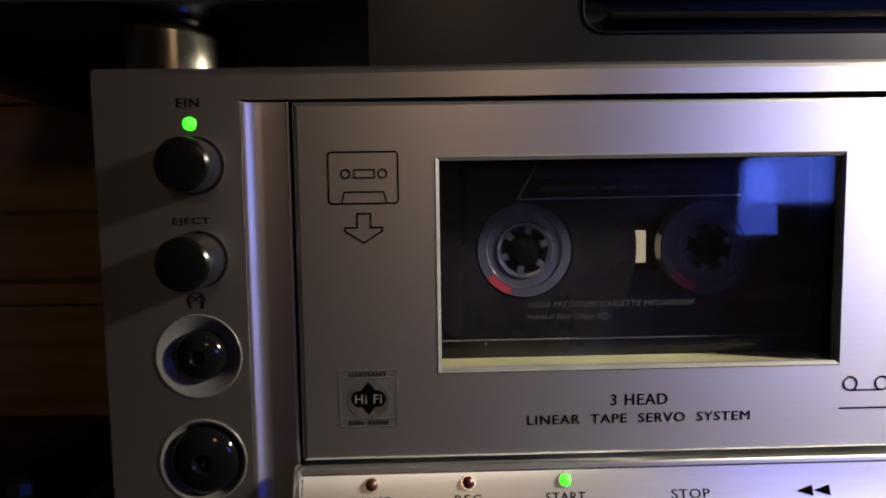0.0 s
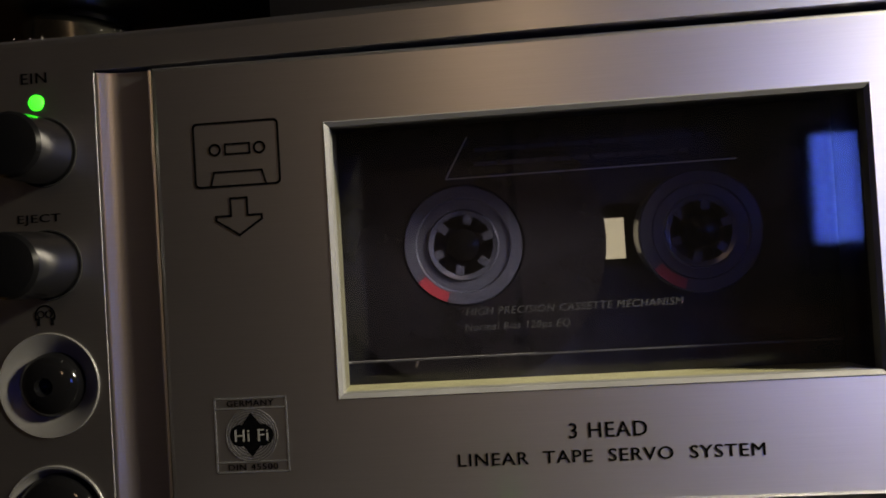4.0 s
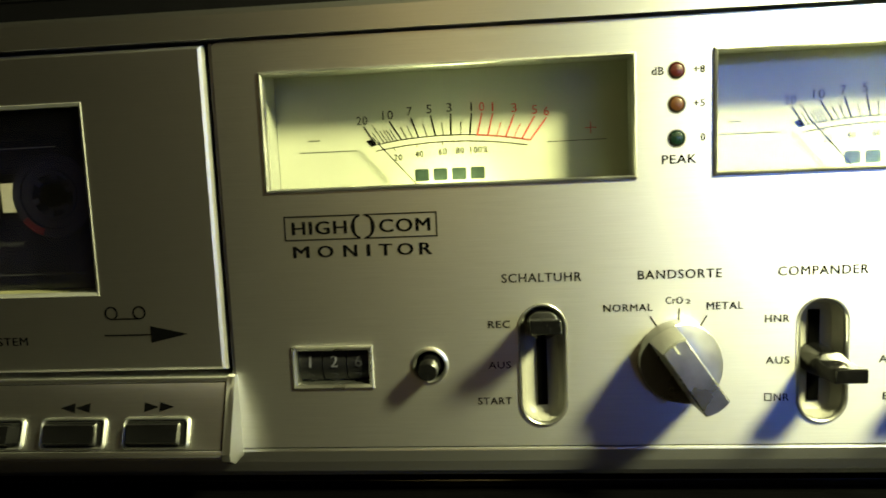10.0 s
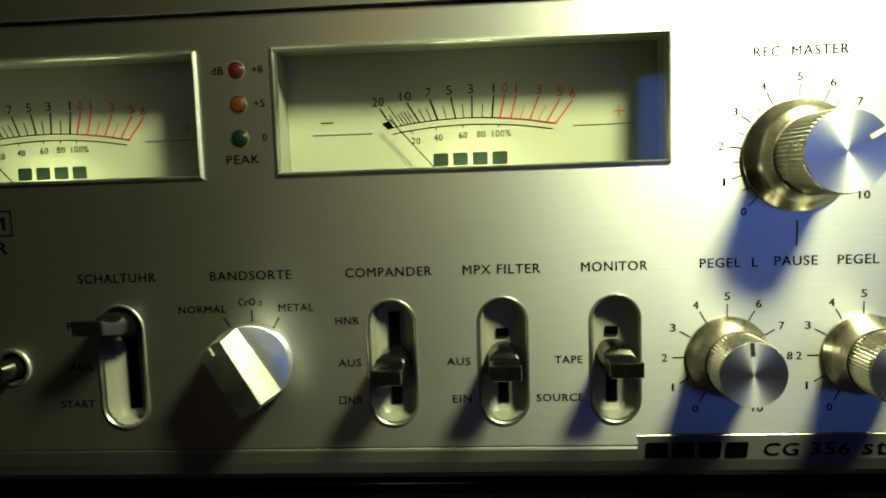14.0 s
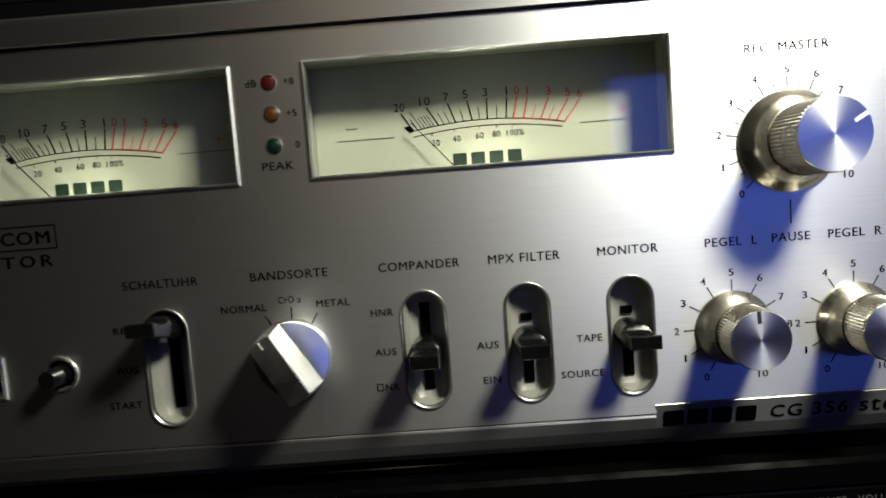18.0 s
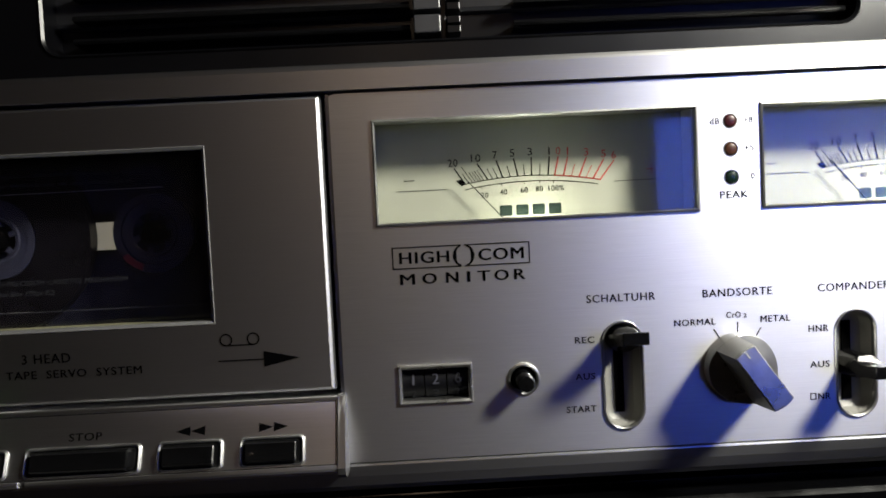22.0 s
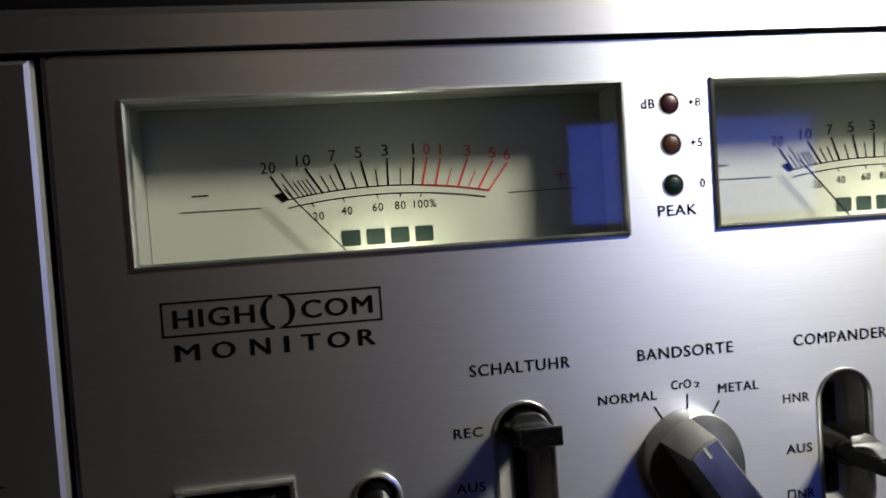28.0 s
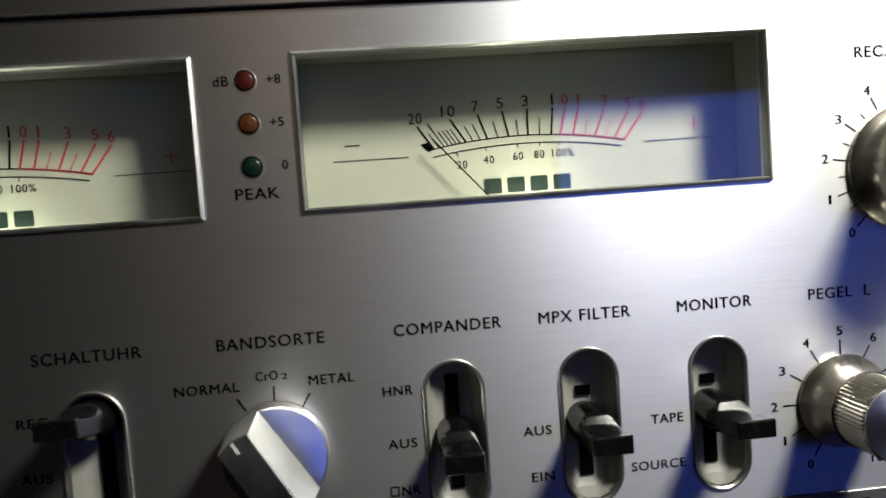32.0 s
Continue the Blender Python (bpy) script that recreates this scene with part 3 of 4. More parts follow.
def on_slope(s, out=0.0):
    """(y, z) of a point s millimetres down the key panel and out millimetres proud of it."""
    u = s / SLOPE_LEN
    n = Vector((SLOPE_Z, -SLOPE_Y)) / SLOPE_LEN
    return (-0.6 + SLOPE_Y * u + n.x * out, 27.2 + SLOPE_Z * u + n.y * out)


def slope_box(x0, x1, s0, s1, o0, o1, bevel=0.0, bm=None):
    one = box(x0, x1, -o1, -o0, -s1, -s0, bevel)
    lean(one.verts)
    return merged(bm, one)


def lean(verts):
    """Takes a shape drawn upright (y: -out, z: -s) onto the key panel."""
    for v in verts:
        y, z = on_slope(-v.co.z, -v.co.y)
        v.co.y, v.co.z = y, z


def lean_array(co):
    out = co.copy()
    for i in range(len(co)):
        out[i, 1], out[i, 2] = on_slope(-co[i, 2], -co[i, 1])
    return out


KEY_RIM = metal("satin_key_rim", (0.36, 0.36, 0.355), 0.45, 0.03)
TAPE_KEYS = ((47.4, 60.6, "PAUSE"), (67.2, 80.4, "REC"), (87.1, 100.3, "START"), (106.7, 132.2, "STOP"), (138.6, 151.9, ""), (158.3, 171.6, ""))


def dished_key(x0, x1):
    """A black key with rounded ends and a hollow, slightly twisted face."""
    bm = bmesh.new()
    n, m, mid, half = 18, 8, (x0 + x1) / 2, (x1 - x0) / 2
    grid = []
    for i in range(n + 1):
        u = -1 + 2 * i / n
        e = min(1.0, (1 - abs(u)) * half / 0.9)
        row = []
        for j in range(m + 1):
            v = -1 + 2 * j / m
            f = min(1.0, (1 - abs(v)) * 2.6 / 0.7)
            out = 0.6 + 2.2 * math.sqrt(1 - (1 - e) ** 2) * (0.35 + 0.65 * math.sqrt(1 - (1 - f) ** 2)) - 0.55 * (1 - u * u) * (1 - v * v) + 0.18 * u * v
            row.append(bm.verts.new((mid + u * half, -out, -12.45 - v * (2.15 + 0.4 * math.sqrt(1 - (1 - e) ** 2)))))
        grid.append(row)
    for p, q in zip(grid, grid[1:]):
        for j in range(m):
            bm.faces.new((p[j], p[j + 1], q[j + 1], q[j]))
    rim = [r[0] for r in grid] + grid[-1][1:] + [r[-1] for r in grid[-2::-1]] + grid[0][-2:0:-1]
    low = [bm.verts.new((v.co.x, 0.2, v.co.z)) for v in rim]
    for k in range(len(rim)):
        bm.faces.new((rim[k], rim[(k + 1) % len(rim)], low[(k + 1) % len(low)], low[k]))
    return bm


def key_panel():
    prof = [on_slope(0), on_slope(0.5, 0.25), on_slope(SLOPE_LEN - 0.6, 0.25), on_slope(SLOPE_LEN), (-6.6, 9.9), (-1.3, 8.6), (6, 8.6), (6, 27.2)]
    k = part("key_panel", sweep((39.8, 180.5), prof), ALU, deck, "sloping aluminium strip with the tape keys")
    ledge = [on_slope(-0.1, -0.3), on_slope(-0.1, 0.5), on_slope(0.25, 0.75), on_slope(0.95, 0.6), on_slope(1.05, 0.2)]
    part("upper_ledge", sweep((39.0, 181.0), ledge), ALU_SIDE, k, "bright ledge along the top of the strip")
    ledge = [on_slope(16.3, 0.2), on_slope(16.4, 0.6), on_slope(17.2, 0.75), on_slope(17.7, 0.3), on_slope(17.6, -0.6)]
    for x0, x1 in ((39.0, 104.6), (106.4, 181.0)):
        part("lower_ledge", sweep((x0, x1), ledge), ALU_SIDE, k, "bright ledge along the foot of the strip")
    for x0, x1 in ((38.5, 39.7), (180.9, 182.7)):
        cheek = [on_slope(-0.6, 0.1), on_slope(0.1, 0.95), on_slope(17.2, 1.05), on_slope(18.6, 0.3), (-5.0, 8.3), (3.0, 8.3), (3.0, 27.0)]
        part("end_cheek", sweep((x0, x1), cheek), ALU_RAIL, k, "sloping end piece of the key strip")
    for x0, x1, s0, s1 in ((39.9, 180.4, 1.1, 1.32), (39.9, 180.4, 16.05, 16.28), (40.0, 40.2, 1.3, 16.1), (180.2, 180.42, 1.3, 16.1)):
        part("groove", slope_box(x0, x1, s0, s1, 0.2, 0.29), PITCH, k, "fine dark groove round the key plate")
    for x0, x1, name in TAPE_KEYS:
        rim = [(rrect(x0 - 1.3, x1 + 1.3, -15.8, -8.7, 1.2, 5), -0.2), (rrect(x0 - 1.2, x1 + 1.2, -15.7, -8.8, 1.2, 5), -0.7), (rrect(x0 - 0.85, x1 + 0.85, -15.5, -9.1, 1.0, 5), -0.95), (rrect(x0 - 0.6, x1 + 0.6, -15.35, -9.35, 0.9, 5), -0.8), (rrect(x0 - 0.5, x1 + 0.5, -15.3, -9.45, 0.9, 5), -0.26)]
        bm = loft(rim)
        lean(bm.verts)
        part("key_frame", bm, KEY_RIM, k, "raised bright key surround", True)
        bm = loft([(rrect(x0 - 0.6, x1 + 0.6, -15.4, -9.4, 0.9, 5), y) for y in (-0.27, -0.3)], False, True)
        lean(bm.verts)
        part("key_pocket", bm, PITCH, k, "dark pocket round the key")
        bm = dished_key(x0, x1)
        lean(bm.verts)
        part("key", bm, BLACK, k, "glossy black dished key" + (f' marked "{name}"' if name else " for winding"), True)
        cx = (x0 + x1) / 2
        if name:
            w = {"PAUSE": 7.7, "REC": 5.4, "START": 8.0, "STOP": 7.9}[name]
            words(name, cx, -6.6, w, 1.85, INK, k, -0.29, slope=lean_array)
        else:
            bm = bmesh.new()
            sign = -1 if cx < 150 else 1
            for dx in (-1.9, 1.7):
                loft([([(cx + dx - 1.5 * sign, -7.7), (cx + dx + 2.0 * sign, -6.6), (cx + dx - 1.5 * sign, -5.5)], y) for y in (-0.28, -0.36)], True, True, bm)
            lean(bm.verts)
            part("winding_arrow", bm, INK, k, "black double winding arrow")
    for cx, mat, lab in ((54.2, AMBER_OFF, "unlit amber diode"), (73.9, RED_OFF, "unlit red diode"), (93.8, GREEN_ON, "lit green diode")):
        bm = lathe(cx, -3.3, [(1.55, -0.2), (1.5, -0.5), (1.15, -0.5), (1.15, -0.3)], 24, end=False)
        lean(bm.verts)
        part("diode_ring", bm, ALU_TRIM, k, smooth=True)
        bm = lathe(cx, -3.3, [(1.2, -0.2), (1.2, -0.7), (0.95, -1.15), (0.5, -1.4), (0.1, -1.45)], 24)
        lean(bm.verts)
        part("diode", bm, mat, k, lab, True)
    return k


key_panel()


def lever_switch(cx, level, slit, hole, lift):
    """A slide switch: dull rim, hollow well with a slit, black blade lever."""
    rim = [(stadium(cx, 28.4, 5.1, 13.6), 0.2), (stadium(cx, 28.4, 5.35, 13.85), -0.2), (stadium(cx, 28.4, 5.2, 13.7), -0.42), (stadium(cx, 28.4, 4.95, 13.45), -0.42), (stadium(cx, 28.4, 4.65, 13.15), -0.1), (stadium(cx, 28.4, 4.6, 13.1), 1.2)]
    s = part("slide_switch", loft(rim), RIM, deck, "slide switch with a black lever in a rounded well", True)
    # well: its floor is deepest in the middle and rises to both ends
    bm = bmesh.new()
    n, m = 20, 8
    grid = []
    for i in range(n + 1):
        z = 28.4 - 13.3 + 26.6 * i / n
        e = abs(z - 28.4) / 13.3
        half = 4.75 if abs(z - 28.4) < 8.6 else 4.75 * math.sqrt(max(0.0, 1 - ((abs(z - 28.4) - 8.55) / 4.76) ** 2))
        depth = 4.0 if e < 0.72 else 4.0 * max(0.0, math.cos((e - 0.72) / 0.28 * math.pi / 2)) ** 0.45
        grid.append([bm.verts.new((cx + half * (2 * j / m - 1), 0.5 + depth * (1 - abs(2 * j / m - 1) ** 6), z)) for j in range(m + 1)])
    for a, b in zip(grid, grid[1:]):
        for j in range(m):
            bm.faces.new((a[j], a[j + 1], b[j + 1], b[j]))
    part("well", bm, WELL, s, "grey hollow well", True)
    part("slit", loft([(rrect(cx - 1.15, cx + 1.15, *slit), y) for y in (3.95, 4.48)], True, True), SLIT, s, "black slit")
    if hole:
        part("slit", loft([(rrect(cx - 1.3, cx + 1.3, hole - 0.85, hole + 0.85), y) for y in (3.95, 4.48)], True, True), SLIT, s, "small square hole")
    # lever: round hub, then a blade with a scooped top
    z = level
    rows = ((3.4, -3.4, 3.4, 3.35, 4.6), (3.35, -3.3, 3.3, 3.2, 0.6), (3.3, -3.1, 3.25, 2.9, -1.2), (3.2, -2.7, 3.1, 2.3, -2.8), (3.15, -2.3, 2.75, 1.5, -3.6), (3.1, -2.0, 1.9, 0.7, -4.5), (3.1, -1.8, 1.5, 0.4, -5.3), (3.1, -1.65, 1.3, 0.3, -6.6), (3.1, -1.55, 1.25, 0.25, -8.4), (3.15, -1.5, 1.35, 0.25, -10.0), (3.15, -1.5, 1.6, 0.25, -11.6), (3.1, -1.45, 1.55, 0.25, -12.0), (2.95, -1.3, 1.3, 0.2, -12.3))
    bm = loft([(rrect(cx - hw, cx + hw, z + lo, z + hi, r, 6), y) for hw, lo, hi, r, y in rows], True, True)
    for v in bm.verts:
        v.co.z += lift * max(0.0, -0.5 - v.co.y)
    part("lever", bm, LEVER_BLACK, s, "dusty black lever with a scooped blade", True)
    return s


for sx, lv, sl, ho, up in zip(SLOT_X, (37.4, 27.9, 28.2, 28.4), ((18.0, 37.5), (18.2, 38.6), (18.2, 29.0), (18.2, 29.0)), (0, 0, 33.6, 33.6), (0.19, 0.05, 0.07, 0.08)):
    lever_switch(sx, lv, sl, ho, up)


def selector():
    cx, cz = 281.3, 29.2
    a = radians(123)
    d, s = Vector((math.cos(a), math.sin(a))), Vector((-math.sin(a), math.cos(a)))
    # knob: a short drum whose front slopes away on both sides of the bar
    bm = bmesh.new()
    n = 64
    rings = []
    for r, drop in ((8.7, None), (8.7, 0.28), (8.62, 0.08), (8.45, 0.0), (8.3, 0.0), (5.6, 0.0), (2.9, 0.0)):
        row = []
        for i in range(n):
            q = Vector((math.cos(2 * math.pi * i / n), math.sin(2 * math.pi * i / n))) * r
            front = -4.5 + 0.36 * max(0.0, abs(q.dot(s)) - 2.9)
            row.append(bm.verts.new((cx + q.x, -0.15 if drop is None else front + drop, cz + q.y)))
        rings.append(row)
    for p, q in zip(rings, rings[1:]):
        for i in range(n):
            bm.faces.new((p[i], p[(i + 1) % n], q[(i + 1) % n], q[i]))
    bm.faces.new(rings[-1])
    bmesh.ops.recalc_face_normals(bm, faces=bm.faces)
    k = part("tape_selector_knob", bm, DISC, deck, "aluminium selector knob with a raised bar turned to NORMAL", True)

    def ring(hw, r, y, n=6):
        """Cut of the bar: straight sides, ends that follow the knob's round."""
        out, e = [], math.asin(hw / r)
        for flip in (0, math.pi):
            for i in range(n + 1):
                t = flip - e + 2 * e * i / n
                q = d * (r * math.cos(t)) + s * (r * math.sin(t))
                out.append((cx + q.x, cz + q.y))
        return out, y

    def sloped(bm):
        """The face of the bar stands out further at its lower end."""
        for v in bm.verts:
            if v.co.y < -9:
                v.co.y += 0.115 * (v.co.z - cz) - 0.05 * (v.co.x - cx)
        return bm

    bar = part("grip_bar", sloped(loft([ring(3.2, 8.66, -4.0), ring(2.75, 7.8, -13.5)])), BAR, k, "satin grip bar across the knob", True)
    part("bar_chamfer", sloped(loft([ring(2.75, 7.8, -13.5), ring(2.55, 7.6, -13.8)])), ALU_TRIM, bar, "polished edge of the bar")
    part("bar_face", sloped(loft([ring(2.55, 7.6, -13.8), ring(2.45, 7.5, -13.84)], end=True)), BAR_FACE, bar, "worn satin face of the bar")
    line = [(cx + (d * t).x, cz + (d * t).y) for t in (5.7, 7.5)]
    part("pointer_line", sloped(stroke(line, 0.42, -13.86, -13.98)), NOTCH_WHITE, k, "white pointer line")
    bm = bmesh.new()
    for p, q in (((275.5, 38.8), (277.1, 36.2)), ((281.6, 40.4), (281.5, 37.9)), ((287.4, 38.7), (285.9, 36.2))):
        stroke([p, q], 0.28, -0.03, -0.09, bm)
    part("selector_ticks", bm, INK, panel, "three black marks round the selector")


BAR_FACE = metal("worn_bar_face", (0.52, 0.52, 0.51), 0.30, 0.10)
DISC = metal("satin_disc_aluminium", (0.6, 0.6, 0.6), 0.3, 0.03)
BAR = metal("satin_bar_aluminium", (0.52, 0.52, 0.51), 0.40, 0.03)
selector()


def level_knob(cx, cz, skirt, grip, tall, pointer, label):
    n = 56
    k = part("level_knob", lathe(cx, cz, [(skirt, -0.1), (skirt, -0.8), (skirt - 0.3, -1.2), (grip + (skirt - grip) * 0.62, -1.9), (grip + (skirt - grip) * 0.36, -2.9), (grip + (skirt - grip) * 0.2, -4.2), (grip + 0.45, -5.6), (grip + 0.4, -6.6), (grip - 0.2, -6.8)], 64, end=False), NICKEL, deck, label, True)

    def cog(r, y):
        return [(cx + (r + (0.17 if i % 2 else -0.13)) * math.cos(math.pi * i / n), cz + (r + (0.17 if i % 2 else -0.13)) * math.sin(math.pi * i / n)) for i in range(2 * n)], y

    part("knurled_grip", loft([cog(grip, -6.3), cog(grip, -tall + 0.5), cog(grip - 0.25, -tall)]), KNURL, k, "knurled nickel grip")
    part("cap", lathe(cx, cz, [(grip - 0.1, -tall + 0.15), (grip - 0.15, -tall - 0.1), (grip * 0.5, -tall - 0.06), (0.12, -tall - 0.02)], 64), SPUN, k, "spun aluminium cap", True)
    a = radians(pointer)
    line = [(cx + math.cos(a) * r, cz + math.sin(a) * r) for r in (grip * 0.58, grip * 0.98)]
    part("pointer_line", stroke(line, 0.75, -tall - 0.1, -tall - 0.2), WHITE_INK if grip > 7 else NOTCH, k, "white pointer line" if grip > 7 else "dark pointer notch")
    return k


NOTCH = plastic("dark_notch", (0.02, 0.02, 0.022), 0.5, 0.3)
KNURL = metal("knurled_nickel", (0.66, 0.63, 0.57), 0.26, 0.02)
level_knob(394.3, 69.2, 11.2, 7.4, 18.0, 30, "large nickel recording-level knob with a spun cap")
level_knob(380.7, 28.6, 8.4, 6.3, 13.8, 94, "small nickel level knob with a spun cap")
level_knob(407.7, 28.6, 8.4, 6.3, 13.8, 100, "small nickel level knob with a spun cap")


def knob_scale(cx, cz, angle, r0, r1, rt, size, halves):
    bm = bmesh.new()
    for i in range(11):
        a = radians(angle(i))
        c, s = math.cos(a), math.sin(a)
        stroke([(cx + c * r0, cz + s * r0), (cx + c * r1, cz + s * r1)], 0.24, -0.03, -0.09, bm)
        words(str(i), cx + c * rt, cz + s * rt, size * (0.24 if i == 1 else 1.3 if i == 10 else 0.66), size, INK, panel, bold=0.035)
        if halves and i < 10:
            a = radians(angle(i + 0.5))
            stroke([(cx + math.cos(a) * r0, cz + math.sin(a) * r0), (cx + math.cos(a) * (r0 * 0.45 + r1 * 0.55), cz + math.sin(a) * (r0 * 0.45 + r1 * 0.55))], 0.2, -0.03, -0.09, bm)
    part("knob_scale", bm, INK, panel, "black tick marks round a knob")


knob_scale(394.3, 69.3, lambda i: 90 - (27.2 if i < 5 else 24.6) * (i - 5), 11.4, 13.8, 15.3, 1.6, True)
knob_scale(380.6, 28.5, lambda i: 90 - 30 * (i - 5), 8.5, 11.0, 12.6, 1.6, False)
knob_scale(407.6, 28.5, lambda i: 90 - 30 * (i - 5), 8.5, 11.0, 12.6, 1.6, False)
part("pause_tick", stroke([(394.2, 56.3), (394.2, 51.0)], 0.28, -0.03, -0.09), INK, panel, "black upright mark above PAUSE")


def panel_print():
    for s, x0, x1, z, h in (("SCHALTUHR", 243.8, 261.0, 48.0, 1.95), ("BANDSORTE", 273.0, 290.5, 47.9, 1.95), ("COMPANDER", 302.1, 320.3, 47.9, 1.95), ("MPX FILTER", 326.8, 342.8, 47.9, 1.95), ("MONITOR", 351.2, 364.6, 47.9, 1.95),
                            ("PEGEL  L", 375.1, 386.6, 48.0, 1.95), ("PAUSE", 389.9, 398.3, 48.1, 1.95), ("PEGEL  R", 402.3, 414.0, 48.1, 1.95), ("REC. MASTER", 385.3, 403.5, 89.6, 1.95),
                            ("NORMAL", 265.6, 276.0, 40.8, 1.6), ("METAL", 287.4, 294.9, 40.8, 1.6), ("REC", 240.5, 245.3, 37.8, 1.6), ("AUS", 240.3, 245.2, 28.6, 1.6), ("START", 237.7, 245.2, 20.4, 1.6),
                            ("HNR", 299.5, 304.5, 37.7, 1.6), ("AUS", 299.7, 304.6, 28.6, 1.6), ("NR", 301.5, 304.6, 20.4, 1.6), ("AUS", 322.9, 327.8, 28.5, 1.6), ("EIN", 323.9, 327.8, 20.4, 1.6),
                            ("TAPE", 345.5, 351.2, 28.5, 1.6), ("SOURCE", 341.6, 351.3, 20.4, 1.6), ("dB", 276.2, 278.6, 90.6, 1.6), ("+8", 284.7, 286.9, 90.6, 1.5), ("+5", 284.7, 286.9, 83.7, 1.5), ("0", 286.1, 287.0, 76.7, 1.5), ("PEAK", 278.2, 285.2, 72.3, 1.8)):
        words(s, (x0 + x1) / 2, z, x1 - x0, h, INK, panel, label=f'black printed word "{s}"')
    words("CrO", 280.6, 42.2, 3.6, 1.55, INK, panel, label='black printed "CrO2"')
    words("2", 283.5, 41.9, 0.9, 1.0, INK, panel)
    part("lettering", stroke(rrect(299.6, 300.9, 19.7, 21.2), 0.22, -0.03, -0.09, closed=True), INK, panel, "small printed open square before NR")
    # noise-reduction mark: two open boxes that meet in brackets
    bm = stroke([(212.9, 63.1), (196.1, 63.1), (196.1, 57.9), (212.9, 57.9)], 0.28, -0.03, -0.09)
    stroke([(214.0, 63.1), (230.0, 63.1), (230.0, 57.9), (214.0, 57.9)], 0.28, -0.03, -0.09, bm)
    part("mark_frame", bm, INK, panel, "thin black frame round the noise-reduction mark")
    bm = bmesh.new()
    for sg, c in ((-1, 213.0), (1, 214.4)):
        pts = []
        for i in range(13):
            u = -1 + i / 6
            pts.append((c + sg * 1.55 * math.sqrt(max(0, 1 - u * u)), 60.5 + 2.45 * u))
        for a, b in zip(pts, pts[1:]):
            w = 0.35 + 0.6 * (1 - abs((a[1] + b[1]) / 2 - 60.5) / 2.5)
            stroke([a, b], w, -0.03, -0.09, bm)
    part("mark_brackets", bm, INK, panel, "bold black pair of round brackets")
    words("HIGH", 203.9, 60.5, 12.2, 2.9, INK, panel, bold=0.11)
    words("COM", 223.0, 60.5, 11.1, 2.9, INK, panel, bold=0.11)
    for c, x, w in (("M", 199.5, 3.5), ("O", 205.0, 3.4), ("N", 210.6, 2.9), ("I", 214.7, 0.6), ("T", 218.5, 2.9), ("O", 222.9, 3.4), ("R", 227.4, 2.6)):
        words(c, x, 55.2, w, 2.6, INK, panel, bold=0.12)


panel_print()


